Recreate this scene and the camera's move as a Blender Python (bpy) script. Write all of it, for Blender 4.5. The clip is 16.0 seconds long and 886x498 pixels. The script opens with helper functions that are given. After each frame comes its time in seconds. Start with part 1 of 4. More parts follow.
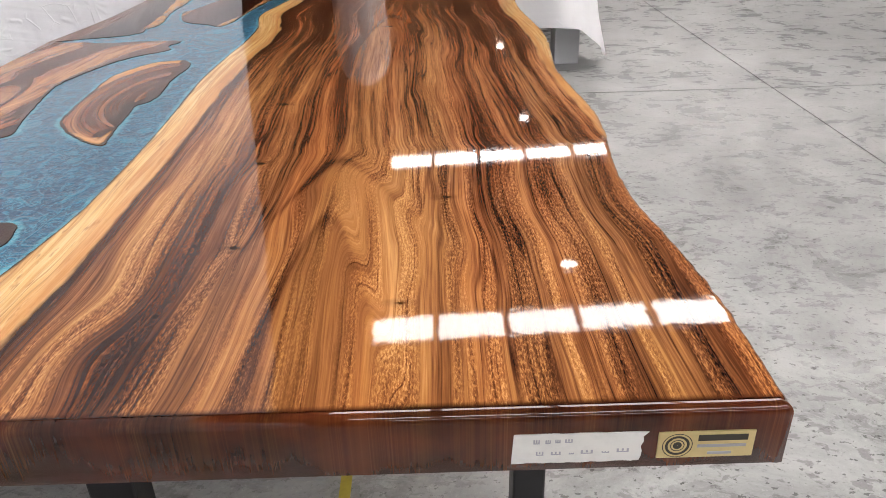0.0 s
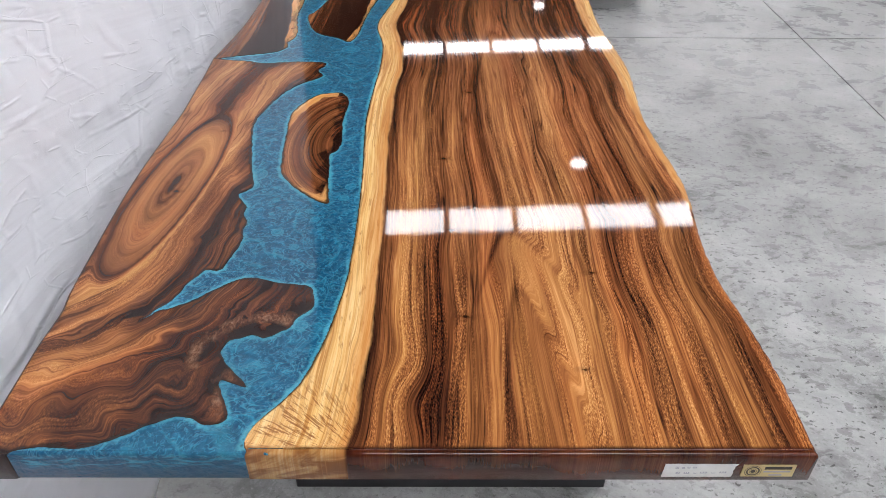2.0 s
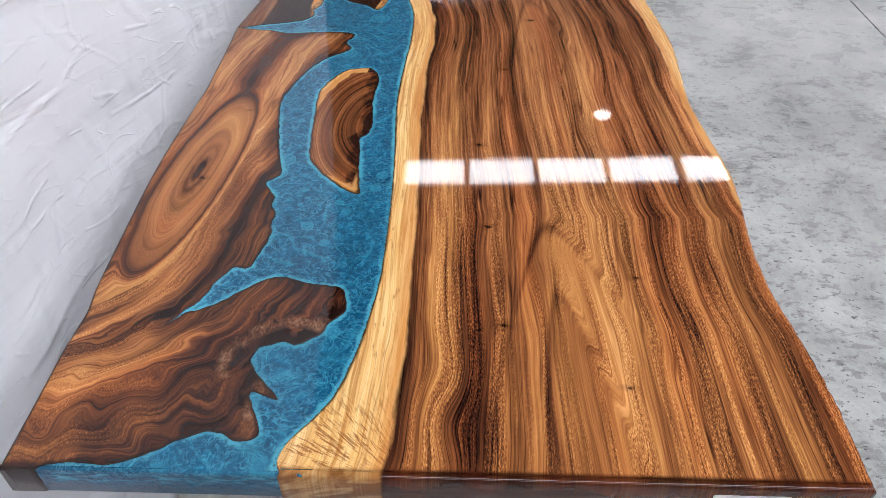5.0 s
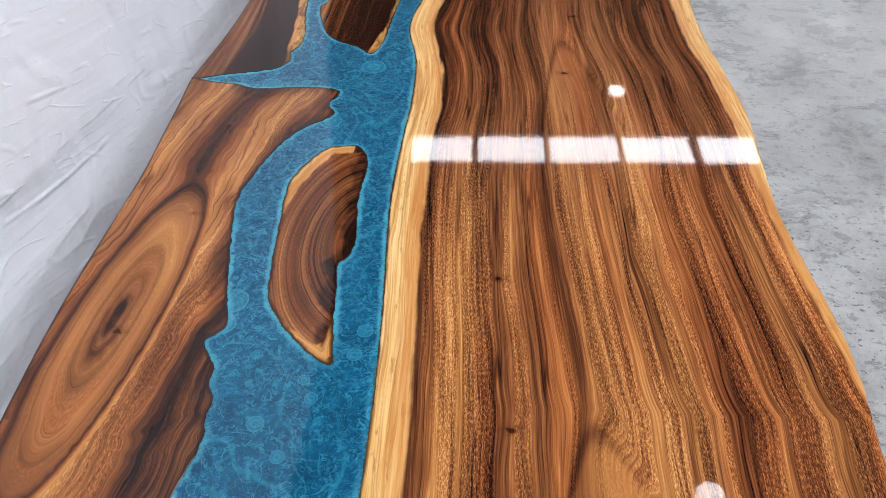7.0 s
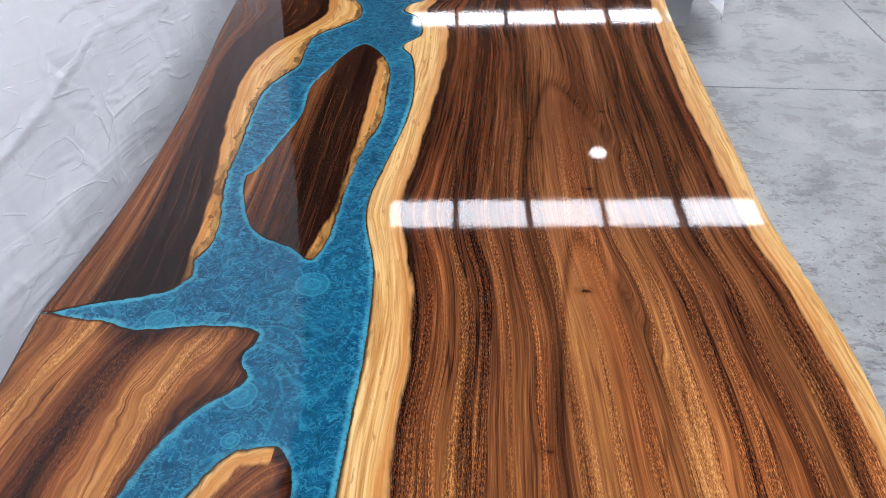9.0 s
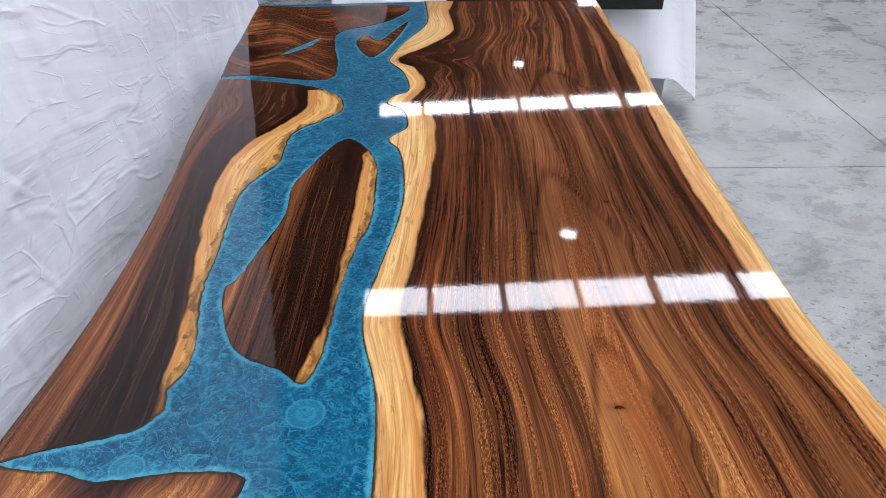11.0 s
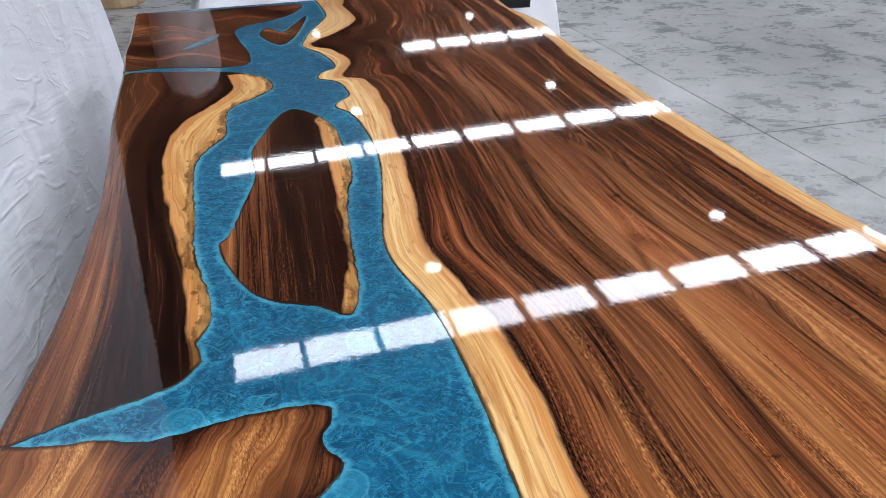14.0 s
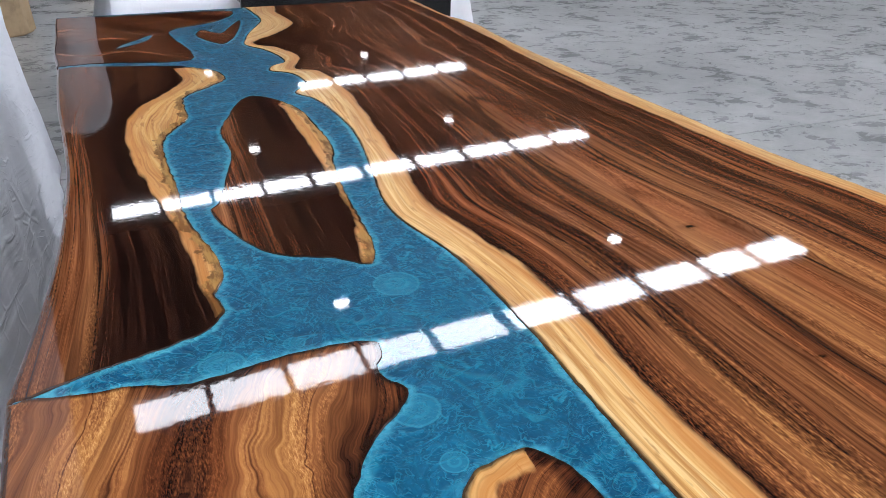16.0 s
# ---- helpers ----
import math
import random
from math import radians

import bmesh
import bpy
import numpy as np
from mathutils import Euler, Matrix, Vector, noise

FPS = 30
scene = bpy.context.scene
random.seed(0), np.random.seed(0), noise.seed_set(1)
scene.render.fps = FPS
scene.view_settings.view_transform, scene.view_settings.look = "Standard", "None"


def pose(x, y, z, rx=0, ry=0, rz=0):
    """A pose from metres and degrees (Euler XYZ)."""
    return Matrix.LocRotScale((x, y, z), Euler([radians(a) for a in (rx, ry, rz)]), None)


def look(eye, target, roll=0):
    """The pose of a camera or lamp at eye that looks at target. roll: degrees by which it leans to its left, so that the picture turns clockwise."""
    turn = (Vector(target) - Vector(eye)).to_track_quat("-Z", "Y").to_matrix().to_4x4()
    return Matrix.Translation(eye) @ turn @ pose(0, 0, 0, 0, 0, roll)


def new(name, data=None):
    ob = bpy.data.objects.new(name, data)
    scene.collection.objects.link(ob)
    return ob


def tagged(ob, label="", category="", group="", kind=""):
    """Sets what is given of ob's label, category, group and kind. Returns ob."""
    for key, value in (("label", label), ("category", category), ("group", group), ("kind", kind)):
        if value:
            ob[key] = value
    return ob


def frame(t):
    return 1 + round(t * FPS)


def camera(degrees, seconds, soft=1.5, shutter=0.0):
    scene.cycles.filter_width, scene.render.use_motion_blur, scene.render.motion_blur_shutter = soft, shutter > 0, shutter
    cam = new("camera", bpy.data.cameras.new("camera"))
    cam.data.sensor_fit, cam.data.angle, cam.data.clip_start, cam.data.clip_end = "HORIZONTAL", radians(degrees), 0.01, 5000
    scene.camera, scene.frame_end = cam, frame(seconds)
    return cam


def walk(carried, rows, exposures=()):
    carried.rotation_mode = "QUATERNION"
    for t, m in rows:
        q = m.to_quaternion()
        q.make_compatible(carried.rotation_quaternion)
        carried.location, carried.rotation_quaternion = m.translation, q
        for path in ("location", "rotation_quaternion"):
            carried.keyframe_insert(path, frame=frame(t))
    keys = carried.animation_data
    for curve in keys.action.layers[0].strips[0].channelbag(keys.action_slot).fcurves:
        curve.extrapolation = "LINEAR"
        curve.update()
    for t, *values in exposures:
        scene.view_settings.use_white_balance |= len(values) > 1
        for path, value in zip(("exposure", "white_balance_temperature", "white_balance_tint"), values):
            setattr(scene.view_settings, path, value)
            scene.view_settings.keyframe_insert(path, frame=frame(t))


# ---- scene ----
cam = camera(61.7, 16.0, soft=0.65)
PATH = [
    (0, (0.305, -0.3790, 1.081), (0.317, 1.3870, 0.142), -1.5),
    (0.5, (0.194, -0.4590, 1.191), (0.25, 1.2660, 0.181), -0.6),
    (1, (0.121, -0.5100, 1.33), (0.179, 1.1640, 0.237), 0.2),
    (1.5, (0.093, -0.5460, 1.427), (0.132, 1.0800, 0.264), 0.5),
    (2, (0.074, -0.5670, 1.495), (0.085, 1.0270, 0.287), 0.4),
    (2.5, (0.064, -0.5660, 1.522), (0.054, 0.9990, 0.277), 0.1),
    (3, (0.064, -0.5550, 1.532), (0.052, 0.9970, 0.271), 0.1),
    (5.5, (0.041, -0.4030, 1.524), (-0.006, 1.0790, 0.181), 0.2),
    (6, (0.065, -0.2610, 1.516), (-0.001, 1.1970, 0.149), -0.2),
    (6.5, (0.069, -0.1290, 1.502), (0, 1.3130, 0.118), 0.0),
    (7, (0.029, -0.0130, 1.5), (-0.018, 1.4220, 0.108), 1.0),
    (7.5, (0, 0.1220, 1.497), (-0.051, 1.5630, 0.111), 0.3),
    (8, (-0.01, 0.2700, 1.473), (-0.034, 1.7280, 0.104), 0.9),
    (8.5, (0.009, 0.4090, 1.427), (-0.005, 1.9190, 0.117), 0.6),
    (9, (0.022, 0.5250, 1.436), (0.021, 2.0510, 0.143), 1.4),
    (9.5, (0.035, 0.5930, 1.425), (0.039, 2.1660, 0.19), 1.0),
    (10, (0.033, 0.6400, 1.421), (0.049, 2.2530, 0.238), 1.2),
    (12.5, (-0.174, 0.6260, 1.313), (0.097, 2.3090, 0.266), -0.6),
    (13, (-0.211, 0.6350, 1.286), (0.148, 2.3110, 0.255), -0.5),
    (13.5, (-0.229, 0.6400, 1.246), (0.192, 2.3110, 0.23), -0.6),
    (14, (-0.244, 0.6380, 1.213), (0.23, 2.3080, 0.22), -0.2),
    (14.5, (-0.252, 0.6220, 1.191), (0.264, 2.2930, 0.221), -0.1),
    (15, (-0.271, 0.6150, 1.159), (0.305, 2.2770, 0.208), 0.3),
    (15.5, (-0.306, 0.6160, 1.139), (0.355, 2.2630, 0.216), 1.1),
    (16, (-0.374, 0.6470, 1.119), (0.366, 2.2720, 0.219), 1.4),
]
# the clip's camera stops down and cools its picture a little on the way
EXPOSURES = ((0.0, -0.18, 7050, 16), (1.0, -0.29, 6700, 15), (2.5, -0.28, 6540, 15), (5.5, -0.24, 6400, 15), (8.0, -0.30, 6280, 15), (10.0, -0.30, 6120, 15), (12.5, -0.32, 6120, 15), (16.0, -0.28, 6100, 14))
walk(cam, [(t, look(eye, target, roll)) for t, eye, target, roll in PATH], EXPOSURES)

# ---- world and light ----
world = bpy.data.worlds.new("world")
scene.world = world
world.use_nodes = True
sky = world.node_tree.nodes.new("ShaderNodeTexSky")
sky.sky_type, sky.sun_disc = "NISHITA", False
sky.sun_elevation, sky.sun_rotation = radians(50), radians(120)
world.node_tree.links.new(sky.outputs[0], world.node_tree.nodes["Background"].inputs[0])
world.node_tree.nodes["Background"].inputs[1].default_value = 0.1
scene.view_settings.exposure = 0.0
SKYLIGHT, LAMP = 18.0, 24.0


# ---- node helpers ----
class Nodes:
    """A small builder for one material's node tree."""

    def __init__(self, name):
        self.mat = bpy.data.materials.new(name)
        self.mat.use_nodes = True
        self.tree = self.mat.node_tree
        self.bsdf = self.tree.nodes["Principled BSDF"]
        self.pos = self.add("ShaderNodeTexCoord").outputs["Object"]

    def add(self, kind):
        return self.tree.nodes.new(kind)

    def put(self, socket, value):
        if isinstance(value, bpy.types.NodeSocket):
            self.tree.links.new(value, socket)
        else:
            socket.default_value = (*value, 1.0) if isinstance(value, tuple) and len(value) == 3 and socket.type == "RGBA" else value

    def math(self, op, a, b=0.0, c=0.0):
        node = self.add("ShaderNodeMath")
        node.operation = op
        for socket, value in zip(node.inputs, (a, b, c)):
            self.put(socket, value)
        return node.outputs[0]

    def noise(self, vec, scale, detail=3.0, rough=0.5, distort=0.0, colour=False):
        node = self.add("ShaderNodeTexNoise")
        for key, value in (("Vector", vec), ("Scale", scale), ("Detail", detail), ("Roughness", rough), ("Distortion", distort)):
            self.put(node.inputs[key], value)
        return node.outputs["Color" if colour else "Fac"]

    def scaled(self, vec, x, y, z=1.0):
        node = self.add("ShaderNodeVectorMath")
        node.operation = "MULTIPLY"
        self.put(node.inputs[0], vec)
        node.inputs[1].default_value = (x, y, z)
        return node.outputs[0]

    def plus(self, a, b):
        node = self.add("ShaderNodeVectorMath")
        node.operation = "ADD"
        self.put(node.inputs[0], a)
        self.put(node.inputs[1], b)
        return node.outputs[0]

    def away(self, vec, point):
        node = self.add("ShaderNodeVectorMath")
        node.operation = "DISTANCE"
        self.put(node.inputs[0], vec)
        node.inputs[1].default_value = point
        return node.outputs["Value"]

    def xyz(self, x, y, z=0.0):
        node = self.add("ShaderNodeCombineXYZ")
        for socket, value in zip(node.inputs, (x, y, z)):
            self.put(socket, value)
        return node.outputs[0]

    def split(self, vec):
        node = self.add("ShaderNodeSeparateXYZ")
        self.put(node.inputs[0], vec)
        return node.outputs

    def attr(self, name):
        node = self.add("ShaderNodeAttribute")
        node.attribute_name = name
        return node.outputs["Fac"]

    def step(self, value, lo, hi, a=0.0, b=1.0):
        node = self.add("ShaderNodeMapRange")
        node.interpolation_type = "SMOOTHSTEP"
        for socket, v in zip(node.inputs, (value, lo, hi, a, b)):
            self.put(socket, v)
        return node.outputs[0]

    def ramp(self, fac, stops, smooth=False):
        node = self.add("ShaderNodeValToRGB")
        ramp = node.color_ramp
        ramp.interpolation = "EASE" if smooth else "LINEAR"
        while len(ramp.elements) < len(stops):
            ramp.elements.new(0.5)
        for element, (at, colour) in zip(ramp.elements, stops):
            element.position = at
        for element, (at, colour) in zip(ramp.elements, stops):
            element.color = (*colour, 1.0)
        self.put(node.inputs[0], fac)
        return node.outputs[0]

    def mix(self, fac, a, b, blend="MIX"):
        node = self.add("ShaderNodeMix")
        node.data_type, node.blend_type, node.clamp_factor = "RGBA", blend, True
        self.put(node.inputs[0], fac)
        self.put(node.inputs[6], a)
        self.put(node.inputs[7], b)
        return node.outputs[2]

    def bump(self, height, strength, distance, normal=None):
        node = self.add("ShaderNodeBump")
        node.inputs["Strength"].default_value, node.inputs["Distance"].default_value = strength, distance
        self.put(node.inputs["Height"], height)
        if normal:
            self.put(node.inputs["Normal"], normal)
        return node.outputs[0]

    def done(self, **values):
        for key, value in values.items():
            self.put(self.bsdf.inputs[key.replace("_", " ")], value)
        return self.mat


# ---- materials ----
DARK = (0.0095, 0.0022, 0.0014)
# wood colours from nearly black heart streaks to the palest gold
TONES = [(0.0, (0.0085, 0.0034, 0.0024)), (0.20, (0.034, 0.0115, 0.0068)), (0.40, (0.108, 0.0350, 0.0140)), (0.58, (0.235, 0.0800, 0.0245)), (0.76, (0.425, 0.1680, 0.0470)), (1.0, (0.690, 0.3500, 0.1300))]


def top_coat(n):
    """The poured clear finish: a hard gloss with a faint waviness."""
    wave = n.noise(n.pos, 7.0, 1.0)
    peel = n.noise(n.pos, 130.0, 1.0)
    normal = n.bump(peel, 0.034, 0.0005, n.bump(wave, 0.022, 0.004))
    return dict(Coat_Weight=1.0, Coat_Roughness=0.030, Coat_IOR=1.41, Coat_Normal=normal)


def wood(name, tone, knots=(), lines=1.0, flecks=1.0, fine=1.0, warm=(1.0, 1.0, 1.0), rim=0.003, sap_tint=(1.0, 1.0, 1.0), bark_edge=0.002, far_shade=0.0, swirl=0.0):
    """Streaked brown wood. tone: how light the wood is over the grain coordinate g, 0 to 1; all finer figure is added to that lightness."""
    n = Nodes(name)
    x, y, z = n.split(n.pos)
    raw_g, burl, a, dusk, calm = n.attr("g"), n.attr("burl"), n.attr("a"), n.attr("dusk"), n.attr("calm")

    def sway(noise_value, much):
        return n.math("MULTIPLY", n.math("SUBTRACT", noise_value, 0.5), much)

    slow = n.noise(n.scaled(n.pos, 5.0, 1.6), 1.0, 2.0)
    small = n.noise(n.scaled(n.pos, 24.0, 4.5), 1.0, 2.0)
    curl = n.noise(n.pos, 22.0, 3.0, 0.5, 1.2)
    g = n.math("ADD", raw_g, n.math("ADD", sway(slow, 0.050), sway(small, 0.020)))
    g = n.math("ADD", g, n.math("MULTIPLY", sway(curl, 0.16), burl))
    if swirl:
        g = n.math("ADD", g, sway(n.noise(n.pos, 8.0, 3.0, 0.5, 0.8), swirl))
    quiet = n.math("SUBTRACT", 1.0, n.math("MULTIPLY", calm, 0.65))
    # lightness: broad bands, streaks, lines and hairs, each wandering along the board
    light = n.ramp(g, [(at, (v, v, v)) for at, v in tone])
    glow = n.noise(n.scaled(n.pos, 12.0, 2.4), 1.0, 3.0)
    band = n.noise(n.xyz(n.math("MULTIPLY", g, 15.0 * fine), n.math("MULTIPLY", a, 0.9), 2.0), 1.0, 2.0)
    streak = n.noise(n.xyz(n.math("MULTIPLY", g, 50.0 * fine), n.math("MULTIPLY", a, 1.8), 5.0), 1.0, 3.0, 0.6)
    line = n.noise(n.xyz(n.math("MULTIPLY", g, 150.0 * fine), n.math("MULTIPLY", a, 4.5)), 1.0, 3.0, 0.62)
    hair = n.noise(n.xyz(n.math("MULTIPLY", g, 520.0 * fine), n.math("MULTIPLY", a, 13.0)), 1.0, 2.0, 0.6)
    figure = n.math("ADD", sway(streak, 0.80 * lines), n.math("ADD", sway(line, 0.78 * lines), sway(hair, 0.52 * lines)))
    light = n.math("ADD", light, n.math("MULTIPLY", figure, quiet))
    light = n.math("ADD", light, n.math("ADD", sway(band, 0.40), sway(glow, 0.50)))
    # sharp dark growth lines, a few to the hand's width
    seam = n.math("ABSOLUTE", n.math("SUBTRACT", n.noise(n.xyz(n.math("MULTIPLY", g, 21.0 * fine), n.math("MULTIPLY", a, 0.7), 9.0), 1.0, 2.0), 0.52))
    light = n.math("SUBTRACT", light, n.math("MULTIPLY", n.step(seam, 0.014, 0.0, 0.0, 0.24), quiet))
    light = n.math("ADD", light, n.attr("lift"))
    if far_shade:  # lighting put into the wood colour: paler near end, darker far end
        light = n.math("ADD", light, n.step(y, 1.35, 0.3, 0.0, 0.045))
        light = n.math("MULTIPLY", light, n.math("SUBTRACT", 1.0, n.step(n.math("ADD", y, n.math("MULTIPLY", slow, 0.6)), 1.05, 2.1, 0.0, far_shade)))
    light = n.math("SUBTRACT", n.math("MULTIPLY", light, n.math("SUBTRACT", 1.0, n.math("MULTIPLY", dusk, 0.30))), n.math("MULTIPLY", dusk, 0.12))
    light = n.math("ADD", light, n.math("MULTIPLY", n.math("ADD", figure, sway(band, 0.5)), n.math("MULTIPLY", dusk, 0.95)))
    # short flecks and pores of interlocked grain, in lanes
    lanes = n.step(n.noise(n.xyz(n.math("MULTIPLY", g, 24.0), n.math("MULTIPLY", a, 0.8), 5.0), 1.0, 2.0), 0.45, 0.56, 0.04, 1.0)
    lanes = n.math("MULTIPLY", lanes, n.math("MULTIPLY", quiet, n.math("SUBTRACT", 1.0, n.math("MULTIPLY", dusk, 0.8))))
    fleck = n.noise(n.scaled(n.pos, 760.0, 190.0, 0.0), 1.0, 2.0, 0.65, 0.5)
    light = n.math("ADD", light, n.math("MULTIPLY", n.step(fleck, 0.50, 0.38, 0.0, 0.22 * flecks), lanes))
    light = n.math("SUBTRACT", light, n.math("MULTIPLY", n.step(fleck, 0.52, 0.62, 0.0, 0.12 * flecks), lanes))
    colour = n.mix(1.0, n.ramp(light, TONES), warm, "MULTIPLY")
    # wood differs in hue as well: redder and yellower lanes
    hue = n.noise(n.xyz(n.math("MULTIPLY", g, 9.0), n.math("MULTIPLY", a, 0.8), 12.0), 1.0, 2.0)
    colour = n.mix(n.step(hue, 0.50, 0.66, 0.0, 0.7), colour, n.mix(1.0, colour, (1.05, 0.88, 0.80), "MULTIPLY"))
    colour = n.mix(n.step(hue, 0.50, 0.36, 0.0, 0.7), colour, n.mix(1.0, colour, (0.99, 1.06, 0.98), "MULTIPLY"))
    for kx, ky, size in knots:
        far = n.math("MULTIPLY", n.away(n.scaled(n.pos, 0.75, 1.4, 0.0), (kx * 0.75, ky * 1.4, 0.0)), 1.0 / size)
        far = n.math("ADD", far, n.math("MULTIPLY", n.math("SUBTRACT", n.noise(n.pos, 130.0, 2.0), 0.5), 1.8))
        colour = n.mix(n.step(far, 2.2, 0.6, 0.0, 0.32), colour, (0.060, 0.016, 0.008))
        colour = n.mix(n.step(far, 0.8, 0.1, 0.0, 0.85), colour, DARK)
    # rough pale burl with dark pits
    pit = n.math("ADD", n.math("MULTIPLY", n.noise(n.scaled(n.pos, 60.0, 34.0), 1.0, 4.0, 0.65, 0.4), 0.5), n.math("MULTIPLY", n.noise(n.scaled(n.pos, 330.0, 160.0), 1.0, 3.0, 0.7), 0.5))
    bark = n.ramp(pit, [(0.38, (0.026, 0.009, 0.006)), (0.45, (0.085, 0.029, 0.014)), (0.53, (0.17, 0.076, 0.038)), (0.66, (0.34, 0.19, 0.115))])
    colour = n.mix(n.step(n.math("ADD", burl, sway(curl, 0.9)), 0.30, 0.85, 0.0, 0.88), colour, bark)
    # end grain drinks more finish; the end's weaker light is painted in too
    colour = n.mix(n.math("MULTIPLY", n.attr("cut"), 0.90), colour, n.mix(n.step(n.noise(n.pos, 18.0, 4.0), 0.35, 0.65), (0.018, 0.0042, 0.0026), (0.080, 0.016, 0.0065)))
    # sapwood
    sap = n.attr("sap")
    wander = n.noise(n.scaled(n.pos, 60.0, 14.0), 1.0, 3.0)
    grain = n.noise(n.xyz(n.math("MULTIPLY", n.math("ADD", sap, n.math("MULTIPLY", small, 0.02)), 150.0), n.math("MULTIPLY", y, 3.0)), 1.0, 6.0, 0.70)
    pale = n.ramp(grain, [(0.30, (0.34, 0.130, 0.032)), (0.40, (0.60, 0.315, 0.100)), (0.49, (0.75, 0.475, 0.200)), (0.62, (0.85, 0.630, 0.340))])
    worm = n.noise(n.scaled(n.pos, 130.0, 26.0), 1.0, 3.0, 0.6)
    pale = n.mix(n.step(worm, 0.59, 0.70, 0.0, 0.60), pale, (0.30, 0.115, 0.028))
    tide = n.noise(n.xyz(n.math("MULTIPLY", sap, 45.0), n.math("MULTIPLY", y, 2.2), 4.0), 1.0, 5.0, 0.65, 0.6)
    pale = n.mix(n.step(tide, 0.48, 0.60, 0.0, 0.72), pale, (0.50, 0.235, 0.070))
    pale = n.mix(n.step(tide, 0.60, 0.67, 0.0, 0.65), pale, (0.25, 0.090, 0.024))
    sap = n.math("ADD", sap, sway(wander, 0.016))
    pale = n.mix(n.step(sap, 0.030, 0.002, 0.0, 0.60), pale, (0.56, 0.220, 0.052))
    pale = n.mix(n.math("MULTIPLY", n.attr("cut"), n.step(n.noise(n.xyz(n.math("ADD", n.math("MULTIPLY", x, 22.0), n.math("MULTIPLY", z, -30.0)), n.math("MULTIPLY", z, 40.0), 1.0), 1.0, 3.0, 0.6, 1.0), 0.32, 0.62, 0.40, 0.97)), pale, (0.20, 0.075, 0.02))
    fan = n.math("ARCTAN2", n.math("ADD", x, -0.01), n.math("ADD", y, 0.035))
    feather = n.noise(n.xyz(n.math("MULTIPLY", fan, 34.0), n.math("MULTIPLY", y, 30.0), n.math("MULTIPLY", x, 30.0)), 1.0, 4.0, 0.65, 1.0)
    ringed = n.noise(n.xyz(n.math("MULTIPLY", n.math("ADD", n.attr("sap"), n.math("MULTIPLY", small, 0.03)), 330.0), n.math("MULTIPLY", y, 4.0), 8.0), 1.0, 2.0, 0.5)
    pale = n.mix(n.step(ringed, 0.54, 0.68, 0.0, 0.55), pale, (0.36, 0.155, 0.042))
    pale = n.mix(1.0, pale, sap_tint, "MULTIPLY")
    pale = n.mix(n.math("MULTIPLY", n.step(feather, 0.50, 0.60, 0.0, 0.85), n.math("MULTIPLY", n.step(burl, 0.1, 0.6), n.math("SUBTRACT", 1.0, n.attr("cut")))), pale, (0.24, 0.085, 0.020))
    jag = n.noise(n.scaled(n.pos, 46.0, 46.0), 1.0, 3.0, 0.6)
    skirt = n.math("ADD", n.attr("edge"), sway(jag, bark_edge * 2.6 + 0.003))
    pale = n.mix(n.step(skirt, bark_edge * 1.15, bark_edge * 0.85, 0.0, 0.85), pale, n.mix(n.step(worm, 0.4, 0.6), (0.36, 0.19, 0.045), (0.13, 0.055, 0.014)))
    colour = n.mix(n.step(sap, -0.003, 0.004), colour, pale)
    if rim:
        edge = n.math("ADD", n.attr("edge"), sway(wander, 0.008))
        colour = n.mix(n.step(edge, rim * 1.6, rim * 0.4, 0.0, 0.85), colour, (0.018, 0.008, 0.005))
    # polished fibres throw back a broad golden sheen, pale figure more than dark
    grey = n.add("ShaderNodeRGBToBW")
    n.put(grey.inputs[0], colour)
    sheen = n.step(grey.outputs[0], 0.03, 0.24, 0.0, 0.16)
    return n.done(Base_Color=colour, Roughness=0.40, Specular_IOR_Level=sheen, Specular_Tint=(1.0, 0.50, 0.20, 1.0), **top_coat(n))


MAIN = [(0.0, 0.16), (0.03, 0.30), (0.06, 0.52), (0.09, 0.64), (0.12, 0.56), (0.15, 0.46), (0.18, 0.34), (0.21, 0.44), (0.25, 0.58), (0.29, 0.46), (0.32, 0.60), (0.355, 0.36), (0.38, 0.54),
        (0.42, 0.62), (0.47, 0.68), (0.50, 0.70), (0.54, 0.60), (0.57, 0.48), (0.60, 0.66), (0.64, 0.70), (0.67, 0.50), (0.70, 0.38), (0.735, 0.66), (0.77, 0.50), (0.80, 0.38), (0.84, 0.68),
        (0.87, 0.54), (0.90, 0.36), (0.93, 0.58), (0.96, 0.32), (1.0, 0.40)]
KNOTS = ((0.313, 0.342, 0.007), (0.271, 0.134, 0.006), (0.113, 0.239, 0.009), (0.096, 0.456, 0.008), (0.084, 0.695, 0.009), (0.211, 1.244, 0.0075), (0.138, 0.993, 0.0075), (0.164, 1.623, 0.0075), (0.153, 1.970, 0.0075), (0.246, 1.477, 0.0075), (-0.045, 1.413, 0.011), (0.305, 1.720, 0.0075), (0.319, 2.683, 0.02), (0.058, 2.460, 0.018), (-0.012, 2.468, 0.014))
wood_main = wood("walnut_brown_heartwood", MAIN, KNOTS, sap_tint=(0.97, 0.92, 0.82), far_shade=0.34)
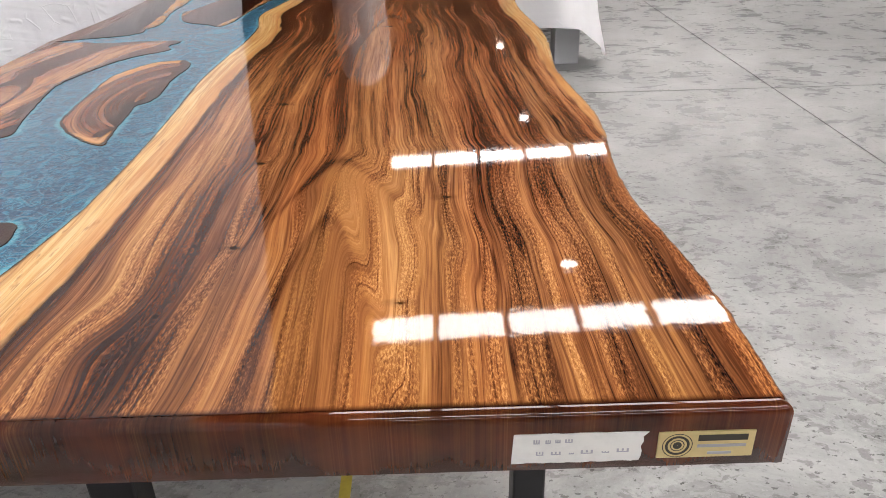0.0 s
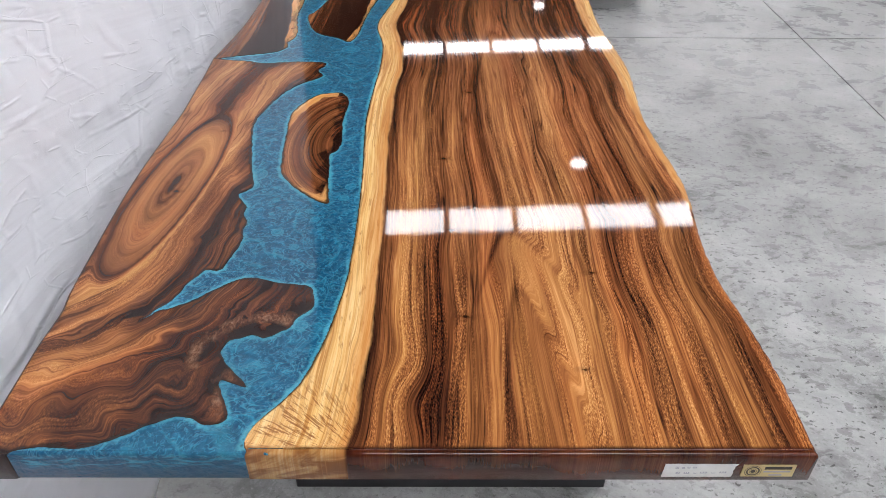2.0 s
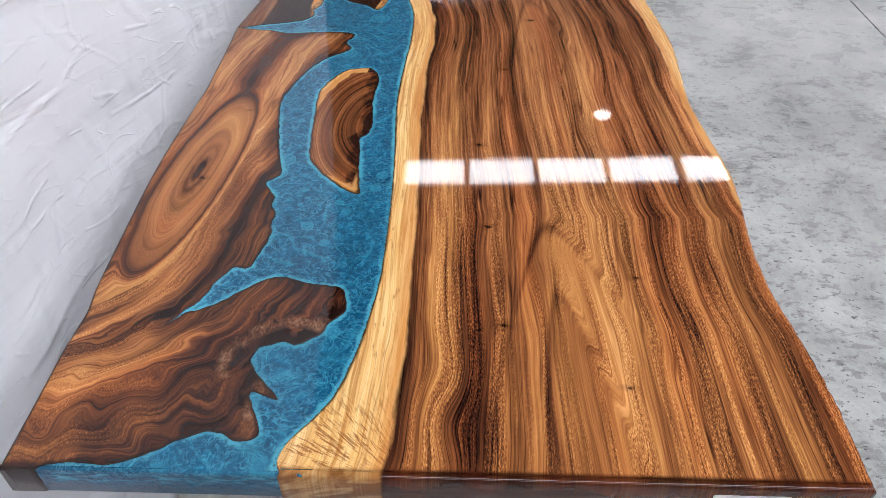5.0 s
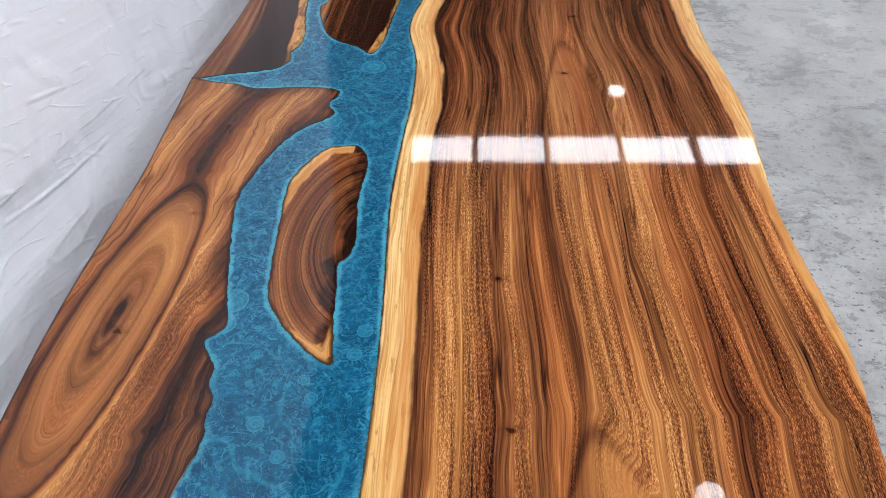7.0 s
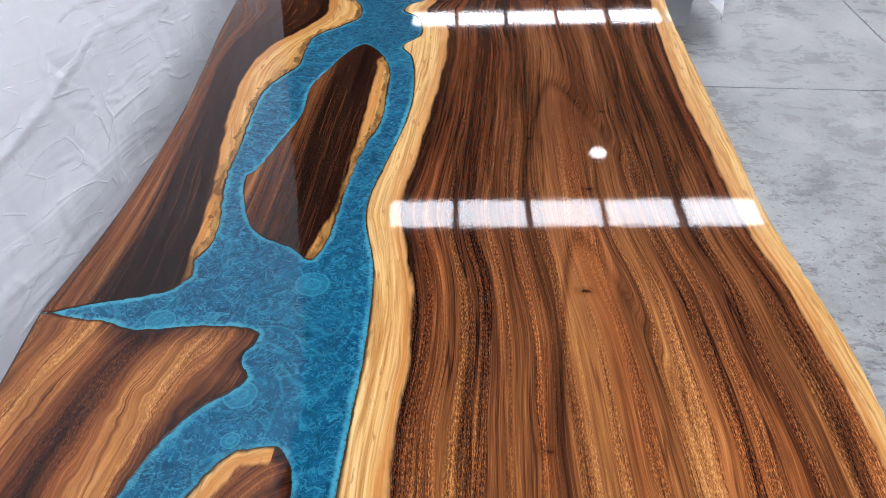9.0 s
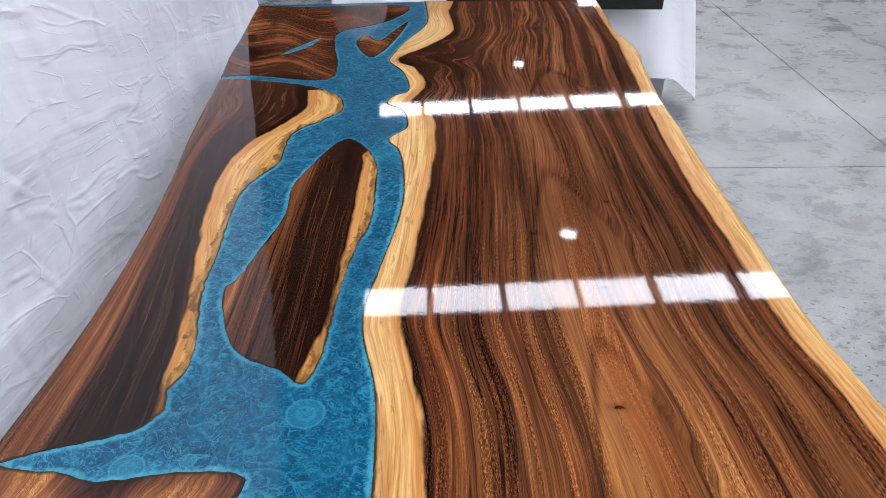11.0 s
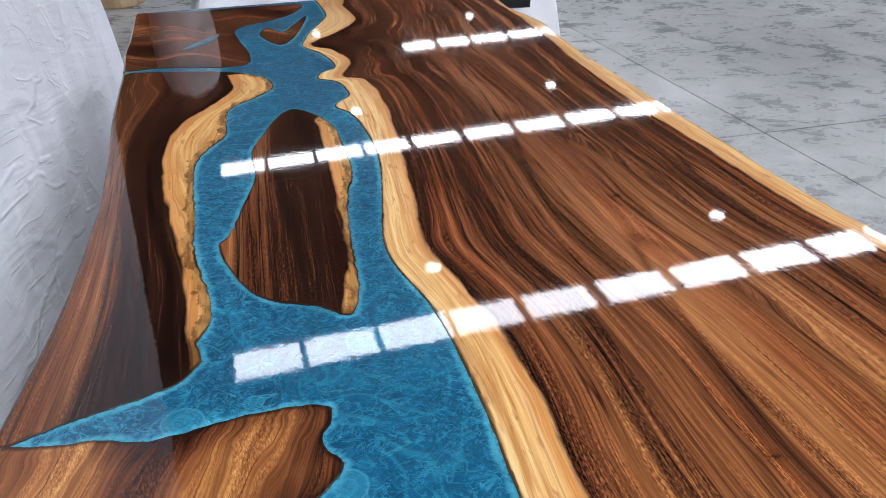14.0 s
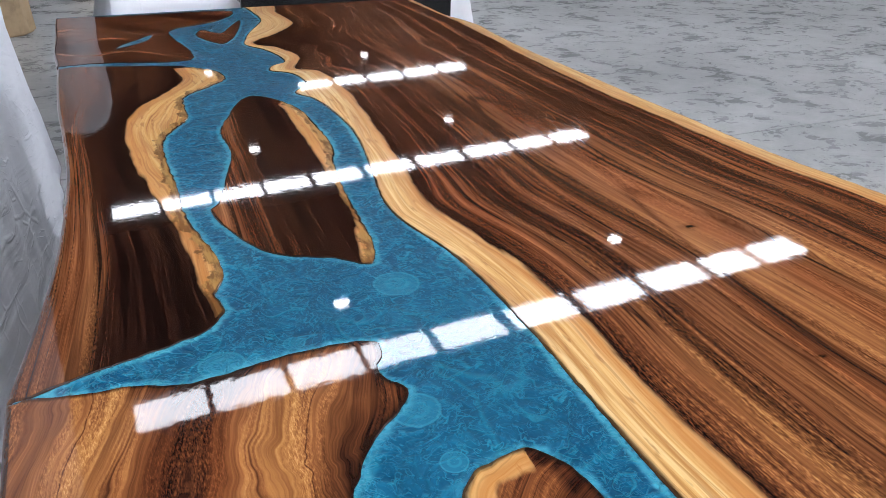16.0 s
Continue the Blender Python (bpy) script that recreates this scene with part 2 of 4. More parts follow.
WARM = [(0.0, 0.10), (0.02, 0.30), (0.045, 0.62), (0.07, 0.52), (0.10, 0.66), (0.125, 0.54), (0.16, 0.64), (0.19, 0.68), (0.235, 0.60), (0.262, 0.46), (0.285, 0.16), (0.305, 0.36), (0.34, 0.62),
        (0.40, 0.70), (0.44, 0.46), (0.47, 0.62), (0.51, 0.30), (0.55, 0.54), (0.60, 0.64), (0.65, 0.36), (0.70, 0.26), (0.75, 0.54), (0.82, 0.62), (0.88, 0.36), (0.95, 0.52)]
wood_warm = wood("orange_brown_heartwood", WARM, ((-0.372, 0.805, 0.005), (-0.405, 0.575, 0.008)), lines=0.70, flecks=0.7, fine=0.8, rim=0.004, swirl=0.05)
BURNT = [(0.0, 0.44), (0.06, 0.36), (0.12, 0.46), (0.18, 0.30), (0.25, 0.38), (0.32, 0.24), (0.42, 0.30), (0.5, 0.20), (0.6, 0.27), (0.68, 0.16), (0.78, 0.24), (0.88, 0.18), (1.0, 0.22)]
wood_dark = wood("chocolate_heartwood", BURNT, lines=0.60, flecks=0.5, fine=0.7, rim=0.002, sap_tint=(0.88, 0.75, 0.55), bark_edge=0.012, warm=(0.95, 1.0, 1.0))
RUST = [(0.0, 0.42), (0.12, 0.50), (0.22, 0.40), (0.32, 0.48), (0.42, 0.40), (0.52, 0.50), (0.62, 0.42), (0.72, 0.52), (0.84, 0.40), (1.0, 0.48)]
wood_rust = wood("red_brown_heartwood", RUST, lines=0.55, flecks=0.4, fine=0.7, rim=0.004, sap_tint=(0.95, 0.88, 0.75), swirl=0.02)


def resin_material():
    n = Nodes("blue_pearl_resin")
    flow = n.noise(n.scaled(n.pos, 7.0, 5.0), 1.0, 2.0, colour=True)
    vec = n.plus(n.pos, n.scaled(flow, 0.16, 0.16, 0.0))
    calm = n.plus(n.pos, n.scaled(flow, 0.03, 0.03, 0.0))
    fold = n.noise(n.pos, 26.0, 2.0, colour=True)
    fine = n.plus(calm, n.scaled(fold, 0.020, 0.020, 0.0))
    broad = n.noise(vec, 6.0, 3.0)
    cloud = n.noise(fine, 48.0, 3.0, 0.55, 1.2)
    fac = n.math("ADD", cloud, n.math("MULTIPLY", n.math("SUBTRACT", broad, 0.5), 0.30))
    colour = n.ramp(fac, [(0.30, (0.0014, 0.046, 0.104)), (0.46, (0.0024, 0.070, 0.148)), (0.58, (0.0040, 0.094, 0.188)), (0.72, (0.012, 0.150, 0.260))])
    # folded sheets of pearl pigment: thin bright crests along the level lines of a slow flow, coarse and fine; the fine
    # ones put lit relief into the colour
    crests = None
    for where, scale, turns, wide, power, tint in ((vec, 6.0, 6.0, 0.10, 0.40, (0.036, 0.310, 0.440)), (fine, 22.0, 5.0, 0.07, 0.46, (0.050, 0.370, 0.500)), (fine, 60.0, 4.0, 0.12, 0.62, (0.046, 0.350, 0.510)), (fine, 150.0, 2.6, 0.17, 0.50, (0.040, 0.320, 0.480))):
        field = n.math("MULTIPLY", n.noise(where, scale, 2.0, 0.5, 0.8), turns)
        crest = n.math("ABSOLUTE", n.math("SUBTRACT", n.math("FRACT", field), 0.5))
        patch = n.step(n.noise(n.pos, scale * 0.5, 2.0), 0.40, 0.58, 0.25, 1.0)
        colour = n.mix(n.math("MULTIPLY", n.step(crest, 0.30, 0.5, 0.0, power * 0.42), patch), colour, (0.0010, 0.030, 0.078))
        mark = n.math("MULTIPLY", n.step(crest, wide, 0.01), patch)
        colour = n.mix(n.math("MULTIPLY", mark, power), colour, tint)
        crests = n.math("ADD", crests, mark) if crests else mark
    spark = n.noise(n.pos, 420.0, 1.0)
    colour = n.mix(n.step(spark, 0.68, 0.78, 0.0, 0.4), colour, (0.10, 0.38, 0.50))
    flat = n.scaled(n.pos, 1.0, 1.0, 0.0)
    wob = n.math("MULTIPLY", n.math("SUBTRACT", n.noise(n.pos, 90.0, 2.0), 0.5), 0.22)
    # bubbles: flat lenses at the banks, ringed ones in the open
    for bx, by, size, ringed in ((-0.151, 1.245, 0.022, 0.35), (-0.331, 1.171, 0.018, 0.3), (-0.206, 1.059, 0.019, 0.25), (-0.202, 0.997, 0.010, 0.35), (-0.199, 0.450, 0.010, 0.35),
                                 (-0.098, 0.555, 0.009, 0.3), (-0.141, 0.488, 0.008, 0.2), (-0.270, 0.636, 0.019, 0.0), (-0.275, 0.596, 0.017, 0.0), (-0.193, 0.594, 0.010, 0.2),
                                 (-0.076, 1.446, 0.009, 0.2), (-0.269, 1.180, 0.009, 0.15), (-0.127, 0.594, 0.008, 0.2), (-0.131, 0.280, 0.012, 0.0), (-0.089, 0.594, 0.010, 0.0),
                                 (-0.154, 0.514, 0.007, 0.3), (-0.165, 0.409, 0.008, 0.3), (-0.219, 0.549, 0.007, 0.3), (-0.125, 0.220, 0.010, 0.3), (-0.184, 0.934, 0.008, 0.3)):
        far = n.math("MULTIPLY", n.away(flat, (bx, by, 0.0)), 1.0 / size)
        far = n.math("ADD", far, wob)
        colour = n.mix(n.step(far, 1.05, 0.90, 0.0, 0.50), colour, (0.026, 0.230, 0.350))
        if ringed:
            ring = n.step(n.math("ABSOLUTE", n.math("SUBTRACT", far, 0.45)), 0.16, 0.04)
            colour = n.mix(n.math("MULTIPLY", ring, ringed), colour, (0.06, 0.36, 0.48))
        hem = n.step(n.math("ABSOLUTE", n.math("SUBTRACT", far, 1.0)), 0.10, 0.02)
        colour = n.mix(n.math("MULTIPLY", hem, 0.5), colour, (0.08, 0.38, 0.50))
    bank = n.math("ADD", n.attr("bank"), n.math("MULTIPLY", n.math("SUBTRACT", n.noise(n.pos, 45.0, 3.0), 0.5), 0.014))
    near = n.noise(n.pos, 6.0, 1.0)
    pale = n.math("MULTIPLY", n.step(bank, 0.009, 0.003), n.step(near, 0.36, 0.58, 0.25, 0.85))
    colour = n.mix(pale, colour, (0.075, 0.38, 0.50))
    colour = n.mix(n.step(n.attr("bank"), 0.0035, 0.001, 0.0, 0.7), colour, (0.006, 0.04, 0.06))
    # side faces painted darker than the top for their weaker light
    colour = n.mix(n.step(n.split(n.pos)[2], 0.7535, 0.7495, 0.0, 0.8), colour, n.mix(broad, (0.002, 0.034, 0.085), (0.004, 0.072, 0.150)))
    # side streaks; lighting is painted in, bright along the top, dark below
    px, py, pz = n.split(n.pos)
    face_streak = n.noise(n.xyz(n.math("MULTIPLY", px, 28.0), 0.0, n.math("MULTIPLY", pz, 150.0)), 1.0, 3.0, 0.6, 0.4)
    colour = n.mix(n.math("MULTIPLY", n.step(pz, 0.7535, 0.7495), n.step(face_streak, 0.46, 0.62, 0.0, 0.85)), colour, n.mix(n.step(pz, 0.728, 0.742), (0.006, 0.085, 0.170), (0.028, 0.300, 0.450)))
    # settled pigment stands in low relief under the clear coat
    relief = n.math("ADD", n.math("MULTIPLY", cloud, 0.8), n.math("MULTIPLY", crests, 0.28))
    return n.done(Base_Color=colour, Roughness=0.38, Specular_IOR_Level=0.24, Specular_Tint=(0.10, 0.62, 1.0, 1.0), Normal=n.bump(relief, 1.0, 0.0035), **top_coat(n))


resin_blue = resin_material()


def concrete_material(name):
    n = Nodes(name)
    broad = n.noise(n.pos, 0.8, 4.0, 0.6)
    cloud = n.noise(n.pos, 3.2, 9.0, 0.76, 0.5)
    smear = n.noise(n.scaled(n.pos, 6.0, 11.0), 1.0, 6.0, 0.68, 1.2)
    grit = n.noise(n.pos, 85.0, 6.0, 0.75)
    fac = n.math("ADD", n.math("MULTIPLY", broad, 0.35), n.math("MULTIPLY", cloud, 0.65))
    colour = n.ramp(fac, [(0.40, (0.225, 0.227, 0.223)), (0.47, (0.300, 0.303, 0.299)), (0.525, (0.355, 0.359, 0.354)), (0.61, (0.44, 0.445, 0.439))])
    colour = n.mix(n.step(smear, 0.57, 0.74, 0.0, 0.07), colour, (0.10, 0.097, 0.093))
    colour = n.mix(n.step(smear, 0.42, 0.30, 0.0, 0.35), colour, (0.47, 0.465, 0.455))
    worn = n.math("ADD", n.away(n.pos, (1.5, 1.3, 0.0)), n.math("MULTIPLY", n.noise(n.pos, 1.7, 3.0), 2.0))
    patch = n.step(worn, 3.4, 1.6, 0.0, 1.0)
    chips = n.noise(n.scaled(n.pos, 17.0, 27.0), 1.0, 5.0, 0.62, 0.4)
    colour = n.mix(n.math("MULTIPLY", n.step(chips, 0.56, 0.61, 0.0, 0.46), patch), colour, (0.07, 0.067, 0.063))
    specks = n.noise(n.scaled(n.pos, 48.0, 60.0), 1.0, 3.0, 0.6)
    colour = n.mix(n.math("MULTIPLY", n.step(specks, 0.62, 0.65, 0.0, 0.75), n.math("ADD", n.math("MULTIPLY", patch, 0.8), 0.2)), colour, (0.05, 0.048, 0.045))
    colour = n.mix(n.step(grit, 0.54, 0.68, 0.0, 0.45), colour, (0.13, 0.125, 0.12))
    colour = n.mix(n.step(grit, 0.44, 0.32, 0.0, 0.40), colour, (0.55, 0.545, 0.535))
    rough = n.step(n.math("ADD", n.math("MULTIPLY", smear, 0.5), n.math("MULTIPLY", cloud, 0.5)), 0.42, 0.58, 0.25, 0.38)
    return n.done(Base_Color=colour, Roughness=rough, Specular_IOR_Level=0.50, Normal=n.bump(n.math("ADD", smear, n.math("MULTIPLY", grit, 0.25)), 0.22, 0.004))


concrete = concrete_material("trowelled_concrete")


def cloth_material(name, colour, crease=0.0, scuff=None):
    n = Nodes(name)
    x, y, z = n.split(n.pos)
    stain = n.noise(n.pos, 1.6, 4.0)
    weave = n.noise(n.pos, 420.0, 2.0)
    along = n.math("SUBTRACT", y, n.math("MULTIPLY", z, 0.25))
    across = n.math("ADD", z, n.math("MULTIPLY", y, 0.22))
    lie = n.xyz(n.math("MULTIPLY", x, 1.4), n.math("MULTIPLY", along, 0.25), across)
    bend = n.plus(lie, n.scaled(n.noise(n.pos, 2.2, 2.0, colour=True), 0.12, 0.12, 0.12))
    heights = []
    # crumpled facets with sharp ridges, in patches
    for scale, lo, hi, much in ((3.4, 0.44, 0.58, 0.12), (9.0, 0.47, 0.58, 0.16)):
        cell = n.add("ShaderNodeTexVoronoi")
        cell.feature = "F1"
        n.put(cell.inputs["Vector"], bend)
        cell.inputs["Scale"].default_value = scale
        mask = n.step(n.noise(n.pos, scale * 0.45, 2.0), lo, hi)
        heights.append(n.math("MULTIPLY", n.math("MULTIPLY", cell.outputs["Distance"], mask), crease * much))
    # long pressed-in fold lines
    for scale, shift, much in ((3.2, 4.0, 0.085), (6.5, 9.0, 0.060), (12.0, 2.0, 0.040), (24.0, 5.0, 0.018)):
        cell = n.add("ShaderNodeTexVoronoi")
        cell.feature = "DISTANCE_TO_EDGE"
        n.put(cell.inputs["Vector"], n.plus(n.scaled(bend, 1.0, 0.8, 1.0), (shift, shift, shift)))
        cell.inputs["Scale"].default_value = scale
        mask = n.step(n.noise(n.plus(n.pos, (shift, 0.0, 0.0)), scale * 0.7, 2.0), 0.47, 0.57)
        heights.append(n.math("MULTIPLY", n.math("MULTIPLY", n.step(cell.outputs["Distance"], 0.045, 0.0), mask), crease * much))
    pull = n.noise(n.xyz(x, n.math("MULTIPLY", along, 0.9), n.math("MULTIPLY", across, 13.0)), 1.0, 3.0, 0.5, 0.5)
    heights.append(n.math("MULTIPLY", pull, crease * 0.32))
    folds = heights[0]
    for more in heights[1:]:
        folds = n.math("ADD", folds, more)
    tint = n.mix(n.step(stain, 0.4, 0.75, 0.0, 0.2), colour, tuple(0.9 * c for c in colour))
    if scuff:
        far = n.away(n.scaled(n.plus(n.pos, n.xyz(0.0, n.math("MULTIPLY", z, 0.17), 0.0)), 0.0, 1.0, 0.15), (0.0, scuff[0] + 0.17 * scuff[1], scuff[1] * 0.15))
        tint = n.mix(n.step(far, 0.0065, 0.003, 0.0, 0.35), tint, (0.38, 0.38, 0.42))
    soft = n.noise(n.scaled(n.pos, 5.0, 4.0, 3.0), 1.0, 3.0, 0.5, 0.6)
    height = n.math("ADD", folds, n.math("ADD", n.math("MULTIPLY", weave, 0.0015), n.math("MULTIPLY", soft, crease * 0.10)))
    normal = n.bump(height, 1.0, 0.075)
    n.done(Base_Color=tint, Roughness=0.7, Specular_IOR_Level=0.25, Normal=normal)
    thin = n.add("ShaderNodeBsdfTranslucent")
    n.put(thin.inputs["Color"], tint)
    n.put(thin.inputs["Normal"], normal)
    blend = n.add("ShaderNodeMixShader")
    blend.inputs[0].default_value = 0.10
    n.put(blend.inputs[1], n.bsdf.outputs[0])
    n.put(blend.inputs[2], thin.outputs[0])
    n.put(n.tree.nodes["Material Output"].inputs["Surface"], blend.outputs[0])
    return n.mat


sheet_white = cloth_material("white_sheeting", (0.87, 0.88, 0.93), 0.36, (1.718, 0.70))
plastic_white = cloth_material("white_wrap", (0.90, 0.90, 0.92), 0.10)


def plain(name, colour, rough=0.5, metal=0.0, wear=0.2, scale=20.0):
    n = Nodes(name)
    spots = n.noise(n.pos, scale, 4.0, 0.6)
    tint = n.mix(n.step(spots, 0.45, 0.75, 0.0, wear), colour, tuple(0.55 * c for c in colour))
    return n.done(Base_Color=tint, Roughness=n.step(spots, 0.3, 0.7, rough * 0.85, min(1.0, rough * 1.15)), Metallic=metal, Normal=n.bump(spots, 0.08, 0.002))


black_steel = plain("black_powder_coat", (0.012, 0.012, 0.014), 0.42)
black_gloss = plain("black_gloss_edge", (0.006, 0.006, 0.007), 0.2)
paint_wall = plain("wall_paint", (0.10, 0.103, 0.110), 0.7, scale=0.6)
roof_steel = plain("roof_sheeting", (0.040, 0.042, 0.048), 0.6, scale=0.8)
panel_grey = plain("grey_white_board", (0.56, 0.57, 0.59), 0.55, scale=3.0)
raw_timber = plain("raw_timber", (0.46, 0.33, 0.19), 0.7, wear=0.6, scale=9.0)
dark_timber = plain("dark_timber", (0.05, 0.022, 0.014), 0.4, wear=0.5, scale=14.0)
tape_paper = plain("masking_tape", (0.70, 0.69, 0.66), 0.8, wear=0.25, scale=60.0)
ink_grey = plain("faded_ink", (0.36, 0.36, 0.40), 0.8)
brass_plate = plain("brushed_gold_plate", (0.62, 0.49, 0.24), 0.42, 0.25, scale=90.0)
ink_black = plain("printed_ink", (0.035, 0.028, 0.02), 0.6)
lamp_body = plain("lamp_housing", (0.05, 0.05, 0.055), 0.4, 0.4)
blue_bucket = plain("blue_plastic", (0.02, 0.12, 0.35), 0.4)


def glowing(name, colour, strength):
    n = Nodes(name)
    return n.done(Base_Color=(0.8, 0.8, 0.8), Emission_Color=colour, Emission_Strength=strength)


skylight_pane = glowing("daylit_polycarbonate", (0.95, 0.98, 1.0), SKYLIGHT)
lamp_lens = glowing("lit_lamp_lens", (1.0, 0.98, 0.95), LAMP)


# ---- mesh helpers ----
def holder(name, x, y, z, label, category, group="", kind=""):
    ob = new(name)
    ob.location = (x, y, z)
    ob.empty_display_size = 0.1
    return tagged(ob, label, category, group, kind)


def under(ob, parent):
    """Hang ob under parent without moving it."""
    bpy.context.view_layer.update()
    ob.parent = parent
    ob.matrix_parent_inverse = parent.matrix_world.inverted()
    return ob


def raw(name, verts, faces, material, parent=None, label="", smooth=False, **floats):
    mesh = bpy.data.meshes.new(name)
    mesh.from_pydata([tuple(v) for v in verts], [], faces)
    mesh.materials.append(material)
    for key, values in floats.items():
        mesh.attributes.new(key, "FLOAT", "POINT").data.foreach_set("value", np.asarray(values, dtype=np.float32))
    if smooth:
        mesh.polygons.foreach_set("use_smooth", [True] * len(mesh.polygons))
    mesh.update()
    ob = new(name, mesh)
    if label:
        ob["label"] = label
    return under(ob, parent) if parent else ob


def part(name, bm, material, parent=None, label=""):
    mesh = bpy.data.meshes.new(name)
    bmesh.ops.recalc_face_normals(bm, faces=bm.faces)
    bm.to_mesh(mesh)
    bm.free()
    mesh.materials.append(material)
    ob = new(name, mesh)
    if label:
        ob["label"] = label
    return under(ob, parent) if parent else ob


def box(x0, x1, y0, y1, z0, z1, bevel=0.0, bm=None):
    bm = bm or bmesh.new()
    made = bmesh.ops.create_cube(bm, size=1.0)["verts"]
    for v in made:
        v.co = Vector(((x0 + x1) / 2 + v.co.x * (x1 - x0), (y0 + y1) / 2 + v.co.y * (y1 - y0), (z0 + z1) / 2 + v.co.z * (z1 - z0)))
    if bevel:
        edges = {e for v in made for e in v.link_edges}
        bmesh.ops.bevel(bm, geom=list(edges), offset=bevel, segments=2, affect="EDGES", profile=0.5)
    return bm


def drum(x, y, z0, z1, r0, r1, count=32):
    bm = bmesh.new()
    bmesh.ops.create_cone(bm, cap_ends=True, segments=count, radius1=r0, radius2=r1, depth=z1 - z0, matrix=Matrix.Translation((x, y, (z0 + z1) / 2)))
    return bm


def glide(points, step=0.005, closed=False):
    """A smooth curve through guide points, at even steps."""
    p = np.array(points, float)
    n = len(p)
    out = []
    for i in range(n if closed else n - 1):
        if closed:
            a, b, c, d = p[i - 1], p[i], p[(i + 1) % n], p[(i + 2) % n]
        else:
            a, b, c, d = p[max(i - 1, 0)], p[i], p[i + 1], p[min(i + 2, n - 1)]
        count = max(1, int(np.linalg.norm(c - b) / step))
        for k in range(count):
            t = k / count
            out.append(0.5 * (2 * b + (c - a) * t + (2 * a - 5 * b + 4 * c - d) * t * t + (3 * b - a - 3 * c + d) * t ** 3))
    if not closed:
        out.append(p[-1])
    return np.array(out)


def ragged(points, size, scale, seed):
    """Roughen an outline a little, as sawn and broken wood is."""
    return np.array([(x + size * noise.noise((x * scale, y * scale, seed)), y + size * noise.noise((x * scale, y * scale, seed + 7.3))) for x, y in points])


def lane(points):
    """x as a smooth function of y, through guide points."""
    curve = glide(points, 0.004)
    order = np.argsort(curve[:, 1])
    ys, xs = curve[order, 1], curve[order, 0]
    return lambda y: np.interp(y, ys, xs)


def out_of_square(points):
    """The far end is cut a little askew, longer towards the east; the near end stands a few millimetres proud."""
    points[..., 1] -= 0.006 * np.clip(1 - points[..., 1] / 0.05, 0, 1)
    points[..., 1] += FAR_SKEW * points[..., 0] * np.clip(points[..., 1] / LONG, 0, 1) ** 8
    return points


def inset(outline, amount):
    """Move each outline point inwards by its own amount."""
    ahead, back = np.roll(outline, -2, 0), np.roll(outline, 2, 0)
    way = ahead - back
    way /= np.maximum(np.linalg.norm(way, axis=1), 1e-9)[:, None]
    turn = np.sign(np.sum(outline[:, 0] * np.roll(outline[:, 1], -1) - np.roll(outline[:, 0], -1) * outline[:, 1]))
    return outline + np.stack([-way[:, 1], way[:, 0]], 1) * (turn * np.asarray(amount))[:, None]


def far_from(points, outline):
    """Distance of each point to the nearest outline point."""
    out = np.empty(len(points))
    for k in range(0, len(points), 4000):
        block = points[k : k + 4000]
        out[k : k + 4000] = np.sqrt(((block[:, None] - outline[None]) ** 2).sum(-1)).min(1)
    return out


TOP, BOTTOM = 0.760, 0.708
LONG, FAR_SKEW = 2.953, 0.080


def walls(outline, radius, top, bottom):
    """Rings of verts down the side of a slab, with a rounded upper arris and a small lower one."""
    rings = []
    for k in range(5):
        a = math.pi / 2 * k / 4
        rings.append((inset(outline, radius * (1 - math.sin(a))), top - radius * (1 - math.cos(a))))
    rings.append((outline, np.full(len(outline), bottom + 0.003)))
    rings.append((inset(outline, np.full(len(outline), 0.003)), np.full(len(outline), bottom)))
    verts = [np.column_stack([xy, z]) for xy, z in rings]
    m, faces = len(outline), []
    for r in range(len(rings) - 1):
        for i in range(m):
            j = (i + 1) % m
            faces.append((r * m + i, r * m + j, (r + 1) * m + j, (r + 1) * m + i))
    faces.append(tuple((len(rings) - 1) * m + i for i in range(m)))
    return np.concatenate(verts), faces


def slab(name, outline, radius, material, fields, parent, label="", spacing=0.007, top=TOP, bottom=BOTTOM):
    """A sawn slab with a free outline: a finely divided top and rounded sides. fields(x, y, edge) gives the grain's attributes."""
    from mathutils.geometry import delaunay_2d_cdt
    side, faces = walls(outline, radius, top, bottom)
    rim = inset(outline, radius)
    lo, hi = outline.min(0), outline.max(0)
    gx, gy = np.meshgrid(np.arange(lo[0], hi[0], spacing), np.arange(lo[1], hi[1], spacing))
    inner = np.column_stack([gx.ravel(), gy.ravel()])
    inner = inner + (np.random.RandomState(3).rand(*inner.shape) - 0.5) * spacing * 0.3
    inner = inner[far_from(inner, rim) > spacing * 0.5]
    points = [Vector(p) for p in np.concatenate([rim, inner])]
    got = delaunay_2d_cdt(points, [], [list(range(len(rim)))], 1, 1e-6)
    cap = np.array([tuple(v) for v in got[0]])
    verts = np.concatenate([side, np.column_stack([cap, np.full(len(cap), top)])])
    shift = len(side)
    faces = faces + [tuple(shift + i for i in f) for f in got[2]]
    edge = far_from(verts[:, :2], outline)
    edge[:shift] = np.minimum(edge[:shift], 0.002)
    ob = raw(name, verts, faces, material, parent, label, **fields(verts[:, 0], verts[:, 1], edge))
    soften(ob.data, shift)
    return ob


def soften(mesh, shift):
    """Smooth shading down the sides, flat on top."""
    flags = [all(i < shift for i in p.vertices) and len(p.vertices) == 4 for p in mesh.polygons]
    mesh.polygons.foreach_set("use_smooth", flags)


